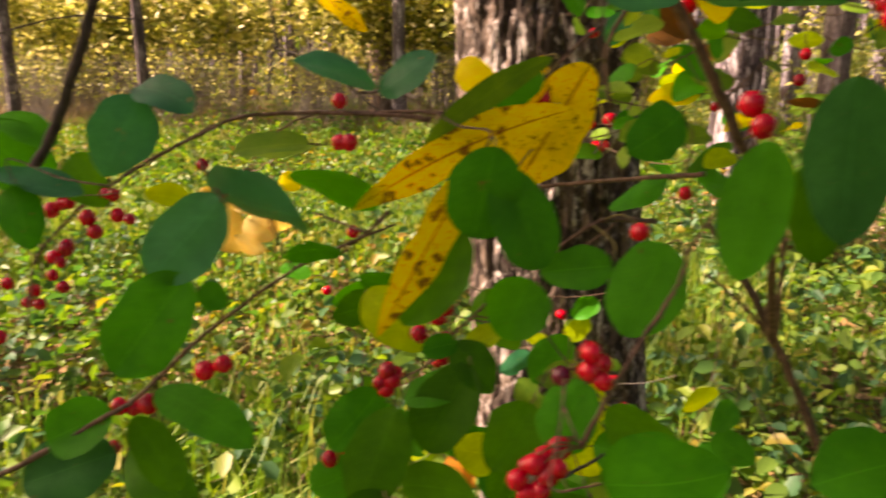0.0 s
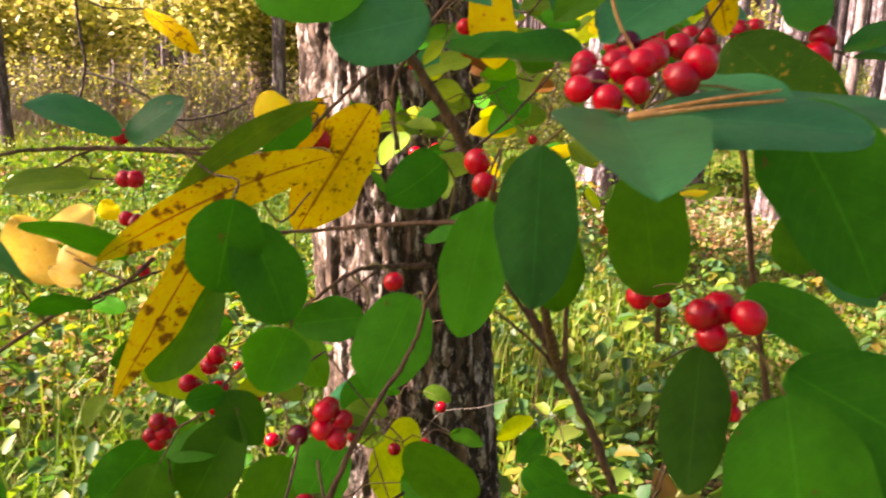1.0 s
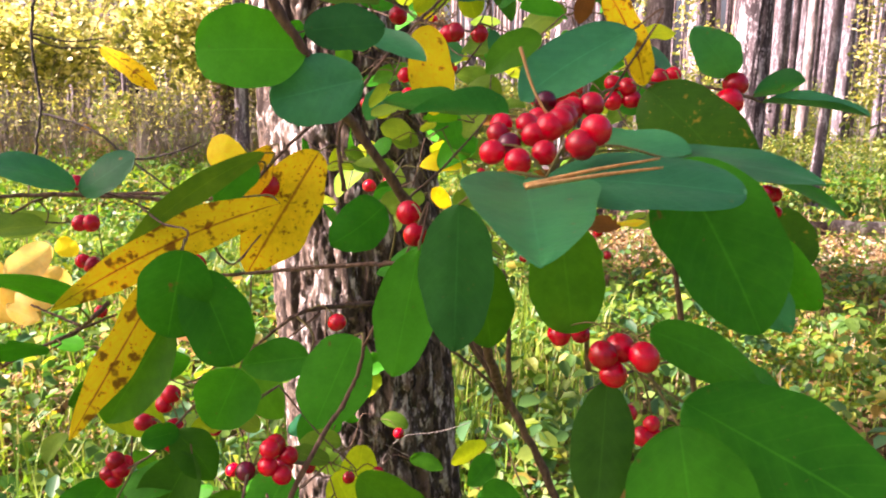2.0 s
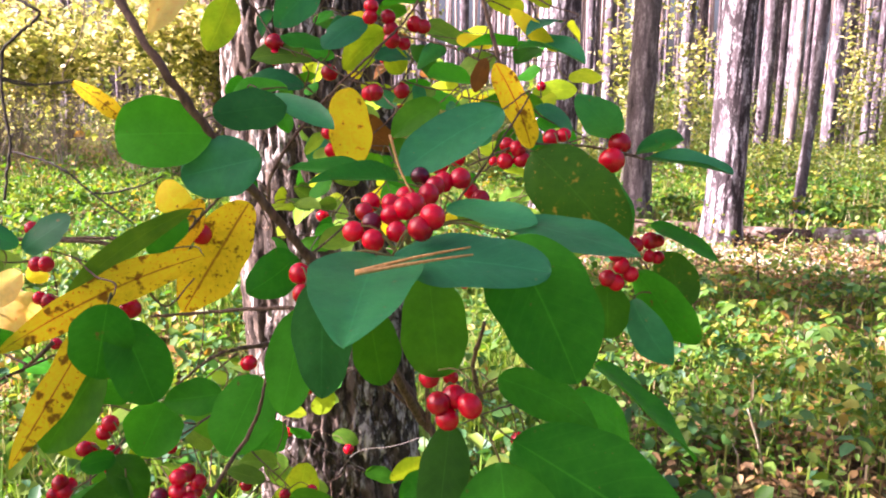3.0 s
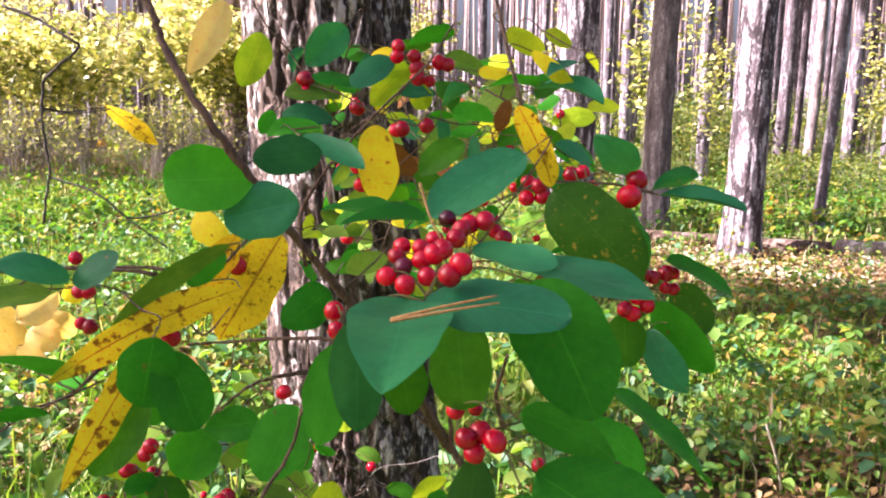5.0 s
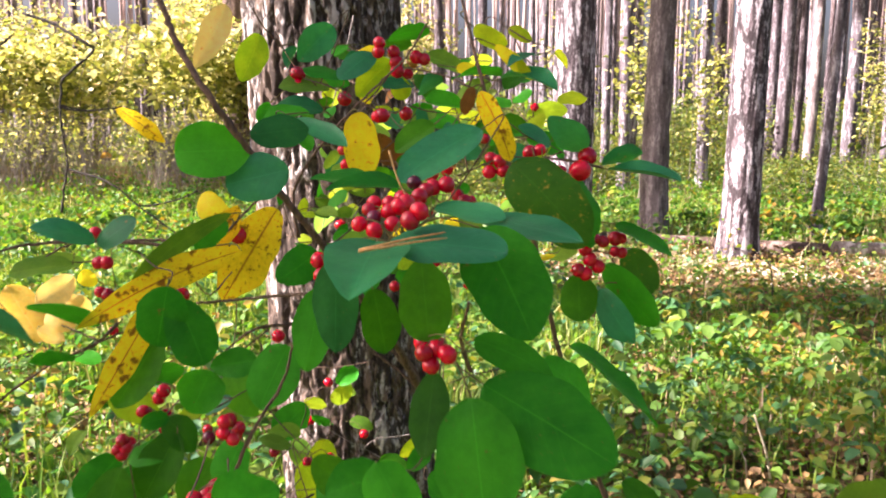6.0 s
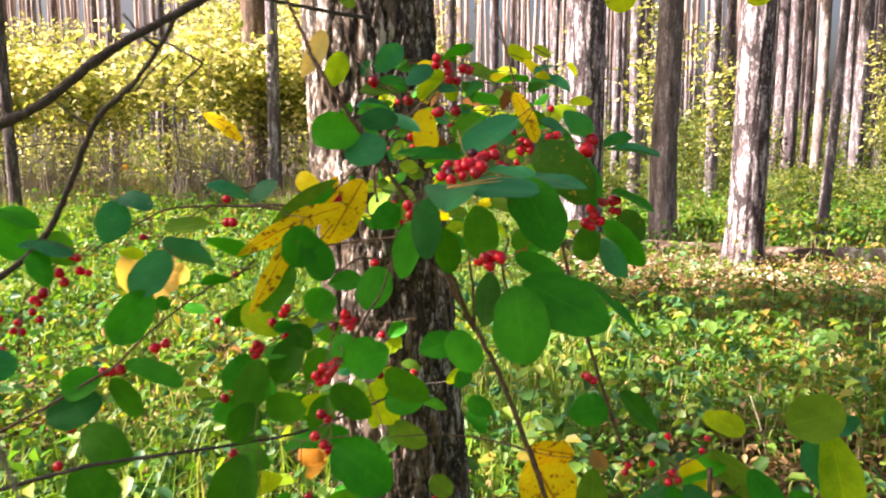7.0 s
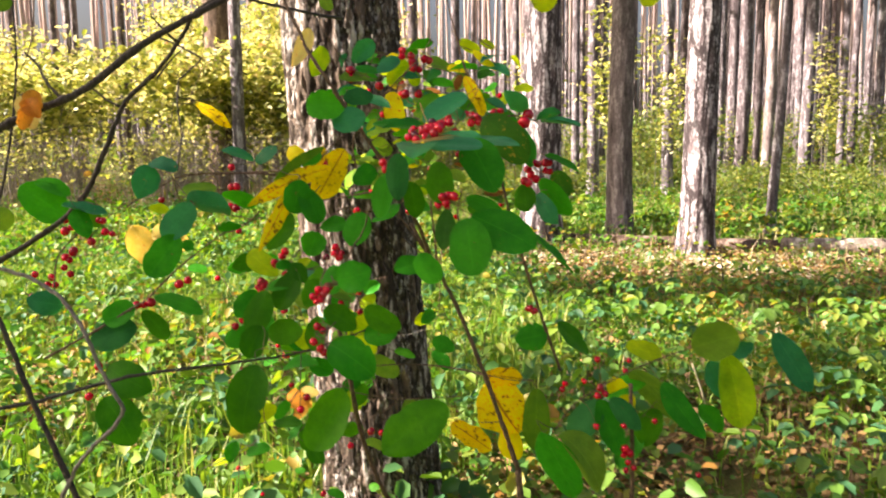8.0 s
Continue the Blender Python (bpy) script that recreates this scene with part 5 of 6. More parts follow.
leaf("t", (-0.466, 0.540, 0.983), (-0.518, 0.520, 1.000), 0.033, (0.38, -0.21, 0.90))
leaf("g", (-0.500, 0.520, 0.992), (-0.478, 0.500, 0.955), 0.029, (0.47, -0.64, 0.61))
leaf("g", (-0.262, 0.460, 0.972), (-0.291, 0.450, 0.971), 0.018, (-0.27, 0.69, 0.67))
leaf("lg", (-0.348, 0.660, 1.006), (-0.399, 0.640, 1.005), 0.031, (0.16, -0.44, 0.88))
leaf("yo", (-0.545, 0.930, 0.849), (-0.582, 0.920, 0.926), 0.053, (0.38, -0.92, 0.07))
leaf("yo", (-0.519, 0.940, 0.901), (-0.487, 0.950, 0.878), 0.037, (0.36, -0.93, 0.09))
leaf("yo", (-0.496, 0.930, 0.936), (-0.545, 0.920, 0.902), 0.038, (0.20, -0.98, 0.01))
leaf("y", (-0.487, 0.930, 0.943), (-0.467, 0.930, 0.926), 0.022, (0.24, -0.93, 0.29))
leaf("yo", (-0.534, 0.900, 0.873), (-0.500, 0.900, 0.858), 0.022, (0.16, -0.92, 0.35))
leaf("yo", (-0.524, 0.930, 0.898), (-0.501, 0.920, 0.866), 0.041, (0.32, -0.81, 0.48))
leaf("g", (-0.204, 0.480, 0.919), (-0.222, 0.470, 0.917), 0.014, (0.41, -0.82, 0.40))
leaf("g2", (-0.207, 0.480, 0.919), (-0.183, 0.470, 0.896), 0.023, (0.21, -0.80, 0.56))
leaf("g", (-0.197, 0.480, 0.897), (-0.234, 0.470, 0.889), 0.022, (0.02, -0.66, 0.75))
leaf("yg", (-0.180, 0.500, 0.921), (-0.205, 0.500, 0.909), 0.016, (-0.31, -0.67, 0.68))
leaf("t", (-0.192, 0.600, 0.891), (-0.217, 0.600, 0.876), 0.016, (-0.39, -0.63, 0.67))
leaf("lg", (-0.250, 0.750, 0.821), (-0.227, 0.750, 0.801), 0.019, (0.31, -0.88, 0.36))
leaf("lg", (-0.140, 0.600, 0.844), (-0.169, 0.600, 0.853), 0.017, (0.26, -0.42, 0.87))
leaf("lg", (-0.210, 0.920, 0.720), (-0.177, 0.920, 0.674), 0.032, (0.11, -0.99, 0.08))
leaf("t", (-0.196, 0.880, 0.766), (-0.226, 0.870, 0.745), 0.022, (0.10, -0.95, 0.31))
leaf("g", (-0.180, 0.900, 0.759), (-0.152, 0.900, 0.748), 0.017, (0.16, 0.90, 0.41))
leaf("g", (-0.125, 0.950, 0.806), (-0.155, 0.950, 0.786), 0.025, (-0.12, -0.98, 0.18))
leaf("yg", (-0.134, 0.950, 0.784), (-0.162, 0.950, 0.759), 0.024, (-0.12, -0.98, 0.15))
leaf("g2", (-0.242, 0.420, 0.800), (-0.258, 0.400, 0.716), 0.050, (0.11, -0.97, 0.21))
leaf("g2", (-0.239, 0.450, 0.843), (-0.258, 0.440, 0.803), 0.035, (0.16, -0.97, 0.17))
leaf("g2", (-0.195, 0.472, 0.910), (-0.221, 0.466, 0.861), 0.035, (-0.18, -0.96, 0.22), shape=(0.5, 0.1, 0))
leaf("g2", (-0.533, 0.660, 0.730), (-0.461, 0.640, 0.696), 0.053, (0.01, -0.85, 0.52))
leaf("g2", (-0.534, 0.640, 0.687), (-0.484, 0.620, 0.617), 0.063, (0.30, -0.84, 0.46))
leaf("g", (-0.579, 0.660, 0.967), (-0.637, 0.640, 1.018), 0.055, (0.40, -0.91, 0.10))
leaf("g", (-0.571, 0.660, 1.002), (-0.619, 0.650, 1.025), 0.031, (0.45, -0.59, 0.67))
leaf("g2", (-0.560, 0.660, 0.993), (-0.528, 0.660, 0.952), 0.038, (0.29, -0.93, 0.23))
leaf("t", (-0.518, 0.500, 0.865), (-0.557, 0.480, 0.877), 0.035, (0.50, -0.84, 0.20))
leaf("g", (-0.133, 0.320, 0.852), (-0.083, 0.310, 0.817), 0.044, (0.06, -0.93, 0.35))
leaf("g", (-0.126, 0.340, 0.921), (-0.085, 0.330, 0.935), 0.037, (-0.27, -0.96, 0.11))
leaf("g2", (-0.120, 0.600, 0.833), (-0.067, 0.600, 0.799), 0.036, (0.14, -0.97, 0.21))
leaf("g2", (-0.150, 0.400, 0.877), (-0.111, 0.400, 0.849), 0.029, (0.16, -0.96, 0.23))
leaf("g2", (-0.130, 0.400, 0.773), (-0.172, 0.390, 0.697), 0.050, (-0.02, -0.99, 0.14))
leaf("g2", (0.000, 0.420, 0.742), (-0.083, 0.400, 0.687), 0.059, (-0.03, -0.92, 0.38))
leaf("yb", (0.065, 0.690, 0.687), (0.117, 0.670, 0.607), 0.078, (-0.01, -0.97, 0.24))
leaf("yb", (0.123, 0.690, 0.692), (0.065, 0.690, 0.701), 0.032, (0.05, -0.95, 0.31))
leaf("ol", (0.144, 0.660, 0.685), (0.140, 0.646, 0.588), 0.044, (-0.29, -0.94, 0.15), shape=(0.5, 0.1, 0))
leaf("yb", (0.008, 0.700, 0.616), (0.073, 0.690, 0.571), 0.037, (0.07, -0.94, 0.32))
leaf("y", (0.095, 0.690, 0.608), (0.116, 0.680, 0.558), 0.038, (-0.01, -0.98, 0.19))
leaf("d", (0.241, 0.640, 0.670), (0.192, 0.631, 0.613), 0.047, (-0.36, -0.82, 0.44), shape=(0.5, 0.2, 0))
leaf("g", (0.237, 0.635, 0.674), (0.268, 0.618, 0.588), 0.040, (0.18, -0.95, 0.25), shape=(0.5, 0.45, 0))
leaf("d", (0.254, 0.631, 0.677), (0.298, 0.615, 0.631), 0.032, (0.08, -0.91, 0.40), shape=(0.5, 0.5, 0.02))
leaf("y", (0.260, 0.660, 0.700), (0.298, 0.660, 0.651), 0.033, (0.02, -1.00, 0.01))
leaf("g", (0.332, 0.626, 0.702), (0.393, 0.595, 0.623), 0.038, (0.01, -0.93, 0.36), shape=(0.45, 0.6, -0.03))
leaf("ol", (0.389, 0.663, 0.747), (0.460, 0.658, 0.769), 0.062, (-0.22, -0.86, 0.46), shape=(0.5, 0.1, 0))
leaf("t", (0.465, 0.720, 0.720), (0.510, 0.720, 0.736), 0.028, (-0.03, -1.00, 0.08))
leaf("t", (0.422, 0.680, 0.720), (0.450, 0.672, 0.659), 0.038, (0.00, -0.99, 0.14), shape=(0.5, 0.4, 0))
leaf("yg", (0.448, 0.673, 0.734), (0.463, 0.637, 0.623), 0.053, (-0.23, -0.93, 0.27), shape=(0.6, 0.1, 0.02))
leaf("g", (0.154, 0.620, 0.785), (0.105, 0.620, 0.775), 0.043, (-0.06, -0.95, 0.30))
leaf("g2", (0.172, 0.640, 0.796), (0.219, 0.630, 0.747), 0.039, (0.53, -0.56, 0.63))
leaf("lg", (-0.077, 0.700, 0.699), (-0.129, 0.700, 0.726), 0.034, (0.14, -0.95, 0.28))
leaf("lg", (-0.069, 0.700, 0.654), (-0.043, 0.700, 0.627), 0.030, (0.20, -0.96, 0.19))
leaf("yg", (-0.121, 0.600, 0.701), (-0.154, 0.600, 0.676), 0.032, (-0.15, -0.97, 0.19))
leaf("lg", (-0.668, 0.660, 0.983), (-0.684, 0.640, 0.953), 0.040, (0.56, -0.79, 0.23))
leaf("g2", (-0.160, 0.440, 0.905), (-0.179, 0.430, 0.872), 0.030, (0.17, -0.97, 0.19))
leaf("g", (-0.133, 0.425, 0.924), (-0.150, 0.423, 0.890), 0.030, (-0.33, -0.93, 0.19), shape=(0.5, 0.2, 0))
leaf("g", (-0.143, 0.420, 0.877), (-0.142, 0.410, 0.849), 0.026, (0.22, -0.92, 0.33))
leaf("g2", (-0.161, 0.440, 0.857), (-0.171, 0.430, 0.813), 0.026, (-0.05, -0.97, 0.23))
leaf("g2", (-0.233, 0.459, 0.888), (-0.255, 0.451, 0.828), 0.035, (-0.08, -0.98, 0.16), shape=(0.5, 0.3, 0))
leaf("yg", (-0.151, 0.700, 0.786), (-0.117, 0.700, 0.728), 0.042, (0.28, -0.94, 0.16))
leaf("g", (-0.026, 0.343, 0.939), (-0.059, 0.330, 0.933), 0.028, (0.13, -0.67, 0.73), shape=(0.45, 0.4, 0))
leaf("g", (-0.030, 0.329, 0.953), (-0.010, 0.315, 0.921), 0.031, (0.27, -0.81, 0.52), shape=(0.5, 0.2, 0))
leaf("lg", (-0.198, 0.800, 1.326), (-0.181, 0.800, 1.292), 0.022, (-0.18, -0.98, -0.09))
leaf("yg", (0.118, 0.450, 1.265), (0.131, 0.450, 1.234), 0.032, (-0.19, -0.98, -0.08))
leaf("yg", (0.249, 0.450, 1.263), (0.260, 0.450, 1.239), 0.028, (-0.30, -0.94, -0.13))
leaf("lg", (-0.626, 0.600, 1.288), (-0.612, 0.600, 1.267), 0.030, (0.31, -0.93, 0.19))
leaf("yo", (-0.516, 0.430, 1.140), (-0.498, 0.420, 1.098), 0.025, (0.34, -0.87, 0.36))
leaf("or", (-0.492, 0.425, 1.144), (-0.505, 0.418, 1.117), 0.025, (0.47, -0.88, -0.01))
leaf("or", (-0.505, 0.420, 1.134), (-0.486, 0.415, 1.112), 0.021, (0.19, -0.91, 0.37))
leaf("or", (-0.498, 0.418, 1.128), (-0.509, 0.412, 1.098), 0.019, (0.47, -0.88, 0.01))
leaf("g2", (-0.268, 0.577, 0.908), (-0.301, 0.552, 0.905), 0.026, (0.58, -0.78, 0.23))
leaf("g", (-0.275, 0.533, 0.807), (-0.301, 0.524, 0.818), 0.017, (0.42, -0.85, 0.30))
leaf("g", (-0.253, 0.498, 0.879), (-0.280, 0.479, 0.849), 0.032, (0.29, -0.91, 0.31))
leaf("g", (-0.269, 0.513, 0.824), (-0.303, 0.504, 0.806), 0.030, (0.13, -0.97, 0.22))
leaf("g", (-0.258, 0.664, 0.897), (-0.310, 0.645, 0.907), 0.032, (0.24, -0.88, -0.42))
leaf("g", (-0.299, 0.599, 0.816), (-0.243, 0.571, 0.803), 0.037, (0.48, 0.85, 0.22))
leaf("g", (-0.345, 0.689, 0.669), (-0.331, 0.659, 0.630), 0.030, (-0.14, -0.81, 0.56))
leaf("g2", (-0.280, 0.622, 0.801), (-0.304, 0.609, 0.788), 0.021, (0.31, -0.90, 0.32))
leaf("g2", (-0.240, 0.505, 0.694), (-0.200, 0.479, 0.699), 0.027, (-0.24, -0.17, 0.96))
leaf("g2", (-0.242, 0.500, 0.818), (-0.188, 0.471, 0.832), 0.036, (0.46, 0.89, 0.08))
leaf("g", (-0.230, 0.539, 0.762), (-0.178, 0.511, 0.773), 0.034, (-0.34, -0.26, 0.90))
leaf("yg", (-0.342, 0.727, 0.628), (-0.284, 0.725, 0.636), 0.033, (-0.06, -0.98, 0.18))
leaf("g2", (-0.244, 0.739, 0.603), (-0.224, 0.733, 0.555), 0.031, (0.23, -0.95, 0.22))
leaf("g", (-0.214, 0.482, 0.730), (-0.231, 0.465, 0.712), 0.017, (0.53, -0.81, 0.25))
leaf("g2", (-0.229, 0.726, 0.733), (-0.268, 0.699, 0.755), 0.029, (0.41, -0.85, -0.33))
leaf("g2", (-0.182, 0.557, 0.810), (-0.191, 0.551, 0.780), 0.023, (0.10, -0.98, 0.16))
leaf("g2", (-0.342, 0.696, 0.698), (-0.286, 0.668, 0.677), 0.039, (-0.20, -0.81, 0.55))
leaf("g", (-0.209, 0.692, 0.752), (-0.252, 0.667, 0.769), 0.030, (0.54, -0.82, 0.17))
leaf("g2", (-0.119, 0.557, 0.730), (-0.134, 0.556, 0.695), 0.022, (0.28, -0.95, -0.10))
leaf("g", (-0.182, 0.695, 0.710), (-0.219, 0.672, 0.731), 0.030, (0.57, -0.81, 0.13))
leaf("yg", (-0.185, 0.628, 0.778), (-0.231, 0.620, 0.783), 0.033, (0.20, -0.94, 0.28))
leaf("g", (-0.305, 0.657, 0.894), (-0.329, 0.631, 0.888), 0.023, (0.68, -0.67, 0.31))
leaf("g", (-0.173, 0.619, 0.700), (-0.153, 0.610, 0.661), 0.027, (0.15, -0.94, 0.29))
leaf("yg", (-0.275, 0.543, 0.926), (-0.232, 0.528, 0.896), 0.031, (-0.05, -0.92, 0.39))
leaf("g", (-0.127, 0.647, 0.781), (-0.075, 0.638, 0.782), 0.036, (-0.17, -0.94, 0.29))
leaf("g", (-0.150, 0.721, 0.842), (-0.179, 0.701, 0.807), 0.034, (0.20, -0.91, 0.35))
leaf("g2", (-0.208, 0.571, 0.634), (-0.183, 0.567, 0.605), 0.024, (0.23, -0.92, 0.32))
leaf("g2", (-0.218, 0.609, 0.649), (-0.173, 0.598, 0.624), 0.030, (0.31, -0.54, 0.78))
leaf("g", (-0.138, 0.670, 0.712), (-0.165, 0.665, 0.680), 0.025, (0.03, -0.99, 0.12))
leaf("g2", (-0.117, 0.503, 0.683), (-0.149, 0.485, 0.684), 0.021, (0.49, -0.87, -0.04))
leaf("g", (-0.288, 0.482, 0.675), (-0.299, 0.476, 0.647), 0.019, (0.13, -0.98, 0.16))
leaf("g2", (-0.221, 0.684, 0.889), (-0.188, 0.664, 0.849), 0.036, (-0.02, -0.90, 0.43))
leaf("g2", (0.342, 0.688, 0.639), (0.322, 0.687, 0.575), 0.046, (-0.37, -0.92, 0.13))
leaf("yg", (0.356, 0.714, 0.723), (0.294, 0.704, 0.741), 0.038, (0.29, -0.69, 0.66))
leaf("g", (0.320, 0.680, 0.691), (0.254, 0.655, 0.669), 0.042, (-0.18, -0.33, 0.92))
leaf("g", (0.418, 0.709, 0.636), (0.454, 0.696, 0.594), 0.032, (0.03, -0.95, 0.32))
leaf("g", (0.324, 0.702, 0.591), (0.279, 0.674, 0.545), 0.040, (-0.48, -0.46, 0.75))
leaf("lg", (-0.134, 0.619, 0.850), (-0.165, 0.614, 0.852), 0.018, (0.15, -0.59, 0.79))
leaf("g", (-0.021, 0.830, 0.703), (0.005, 0.818, 0.670), 0.026, (0.04, -0.93, 0.37))
leaf("yg", (-0.018, 0.771, 0.779), (-0.052, 0.742, 0.776), 0.025, (-0.64, 0.73, 0.25))
leaf("g", (-0.018, 0.695, 0.805), (-0.038, 0.671, 0.790), 0.021, (0.36, -0.68, 0.63))
leaf("yg", (-0.128, 0.712, 0.806), (-0.135, 0.700, 0.760), 0.031, (0.13, -0.97, 0.23))
leaf("g", (-0.021, 0.767, 0.741), (0.015, 0.757, 0.723), 0.029, (-0.05, -0.91, 0.42))
leaf("lg", (-0.162, 0.757, 0.753), (-0.114, 0.755, 0.757), 0.030, (-0.07, -0.94, 0.35))
leaf("yg", (-0.160, 0.864, 0.699), (-0.169, 0.839, 0.668), 0.029, (0.21, -0.79, 0.58))
leaf("t", (-0.115, 0.777, 1.108), (-0.129, 0.770, 1.081), 0.020, (0.20, -0.97, 0.15))
leaf("t", (-0.025, 0.697, 1.153), (-0.023, 0.693, 1.131), 0.013, (0.33, -0.92, 0.19))
leaf("g2", (-0.050, 0.708, 1.100), (-0.021, 0.703, 1.095), 0.018, (-0.15, -0.98, 0.10))
leaf("g", (-0.041, 0.769, 1.151), (-0.015, 0.767, 1.155), 0.015, (-0.02, -0.92, -0.38))
leaf("lg", (-0.103, 0.702, 1.110), (-0.119, 0.687, 1.095), 0.015, (-0.80, 0.54, 0.28))
leaf("g", (-0.097, 0.831, 1.131), (-0.087, 0.808, 1.104), 0.021, (-0.78, -0.59, 0.21))
leaf("g2", (-0.067, 0.794, 1.218), (-0.038, 0.769, 1.223), 0.022, (0.27, 0.45, 0.85))
leaf("t", (-0.147, 0.711, 1.212), (-0.155, 0.699, 1.190), 0.015, (-0.88, 0.46, 0.10))
leaf("t", (-0.031, 0.685, 1.175), (-0.057, 0.660, 1.171), 0.020, (0.41, -0.51, 0.76))
leaf("t", (-0.084, 0.682, 1.204), (-0.095, 0.670, 1.190), 0.012, (-0.83, 0.52, 0.19))
leaf("g", (-0.170, 0.691, 1.157), (-0.179, 0.681, 1.138), 0.015, (0.39, -0.88, 0.26))
leaf("g", (-0.167, 0.813, 1.137), (-0.154, 0.805, 1.107), 0.019, (0.09, -0.95, 0.29))
leaf("g2", (-0.051, 0.662, 1.086), (-0.074, 0.635, 1.090), 0.020, (-0.50, 0.53, 0.69))
leaf("g", (-0.108, 0.792, 1.221), (-0.120, 0.772, 1.208), 0.016, (-0.09, -0.52, 0.85))
leaf("g", (-0.055, 0.707, 1.092), (-0.051, 0.695, 1.071), 0.014, (0.41, -0.76, 0.50))
leaf("yg", (-0.054, 0.688, 1.196), (-0.071, 0.673, 1.187), 0.014, (0.36, -0.73, 0.58))
leaf("yg", (-0.114, 0.846, 1.107), (-0.125, 0.846, 1.081), 0.020, (0.10, -0.99, -0.04))
leaf("lg", (-0.017, 0.692, 1.095), (0.001, 0.682, 1.096), 0.012, (-0.31, -0.56, 0.77))
leaf("g2", (-0.133, 0.845, 1.221), (-0.106, 0.831, 1.209), 0.019, (-0.10, -0.77, 0.64))
leaf("lg", (-0.091, 0.783, 1.070), (-0.116, 0.762, 1.075), 0.019, (0.64, -0.76, -0.08))
leaf("g2", (-0.145, 0.774, 1.149), (-0.149, 0.745, 1.126), 0.021, (0.84, -0.39, 0.38))
leaf("g2", (-0.152, 0.839, 1.159), (-0.132, 0.836, 1.164), 0.012, (0.03, -0.82, -0.57))
leaf("g", (-0.190, 0.802, 1.063), (-0.188, 0.787, 1.048), 0.013, (0.90, -0.27, 0.33))
leaf("t", (-0.073, 0.780, 1.144), (-0.045, 0.761, 1.138), 0.020, (0.58, 0.78, 0.25))
leaf("g2", (-0.024, 0.689, 1.184), (-0.013, 0.662, 1.157), 0.022, (0.38, -0.57, 0.73))
leaf("lg", (-0.028, 0.776, 1.091), (-0.044, 0.755, 1.068), 0.020, (-0.07, -0.71, 0.70))
leaf("g", (-0.179, 0.842, 0.997), (-0.163, 0.815, 0.980), 0.020, (0.58, -0.14, 0.80))
leaf("lg", (-0.103, 0.888, 0.988), (-0.109, 0.872, 0.966), 0.016, (-0.46, -0.65, 0.60))
leaf("lg", (-0.107, 0.794, 1.041), (-0.125, 0.784, 1.037), 0.014, (0.43, -0.88, 0.18))
leaf("lg", (-0.147, 0.767, 1.047), (-0.126, 0.745, 1.039), 0.018, (0.15, -0.23, 0.96))
leaf("lg", (-0.051, 0.775, 1.049), (-0.044, 0.749, 1.038), 0.016, (0.74, -0.09, 0.66))
leaf("yg", (-0.135, 0.903, 1.028), (-0.112, 0.880, 1.029), 0.019, (-0.33, -0.29, 0.90))
leaf("lg", (-0.134, 0.726, 1.048), (-0.109, 0.707, 1.046), 0.018, (-0.19, -0.34, 0.92))
leaf("g", (-0.105, 0.763, 1.023), (-0.121, 0.748, 1.015), 0.013, (0.12, -0.55, 0.83))
leaf("yg", (-0.199, 0.938, 0.989), (-0.179, 0.927, 0.985), 0.013, (-0.40, -0.86, 0.33))
leaf("lg", (-0.073, 0.940, 1.051), (-0.056, 0.914, 1.042), 0.018, (0.09, -0.25, 0.96))
leaf("lg", (-0.115, 0.833, 1.037), (-0.097, 0.809, 1.025), 0.019, (-0.78, -0.63, 0.04))
leaf("yg", (-0.158, 0.740, 1.045), (-0.136, 0.715, 1.044), 0.019, (-0.13, -0.16, 0.98))
leaf("yg", (-0.155, 0.774, 1.057), (-0.160, 0.771, 1.039), 0.011, (0.50, -0.86, -0.01))
leaf("lg", (-0.093, 0.899, 1.054), (-0.117, 0.885, 1.062), 0.017, (0.50, -0.87, -0.01))
leaf("yg", (-0.052, 0.925, 1.044), (-0.077, 0.896, 1.052), 0.022, (-0.43, 0.57, 0.70))
leaf("g", (-0.110, 0.777, 1.028), (-0.121, 0.765, 1.014), 0.012, (0.64, -0.75, 0.17))
leaf("g2", (0.078, 0.717, 1.184), (0.057, 0.690, 1.171), 0.021, (0.01, -0.47, 0.89))
leaf("g", (0.069, 0.675, 1.098), (0.090, 0.663, 1.099), 0.015, (-0.49, -0.87, 0.05))
leaf("t", (0.007, 0.663, 1.136), (-0.000, 0.637, 1.119), 0.018, (0.88, -0.42, 0.24))
leaf("g2", (0.047, 0.606, 1.120), (0.039, 0.604, 1.096), 0.015, (-0.05, -0.99, 0.10))
leaf("g2", (0.051, 0.663, 1.138), (0.076, 0.653, 1.137), 0.018, (-0.36, -0.93, 0.01))
leaf("t", (0.060, 0.682, 1.115), (0.082, 0.672, 1.101), 0.018, (-0.31, -0.94, 0.18))
leaf("t", (0.034, 0.621, 1.112), (0.009, 0.619, 1.117), 0.017, (0.08, -1.00, 0.01))
leaf("t", (-0.001, 0.659, 1.177), (-0.023, 0.631, 1.166), 0.021, (-0.76, 0.39, 0.52))
leaf("g", (0.023, 0.638, 1.082), (0.009, 0.633, 1.074), 0.011, (0.22, -0.95, 0.22))
leaf("g2", (0.048, 0.691, 1.099), (0.044, 0.672, 1.084), 0.014, (0.85, -0.43, 0.30))
leaf("or", (-0.310, 0.950, 0.587), (-0.268, 0.940, 0.569), 0.036, (-0.02, -0.90, 0.44))
leaf("or", (-0.267, 0.960, 0.574), (-0.298, 0.950, 0.534), 0.025, (0.04, -0.98, 0.21))
leaf("yo", (-0.284, 0.950, 0.595), (-0.248, 0.950, 0.587), 0.021, (0.08, -0.93, 0.36))
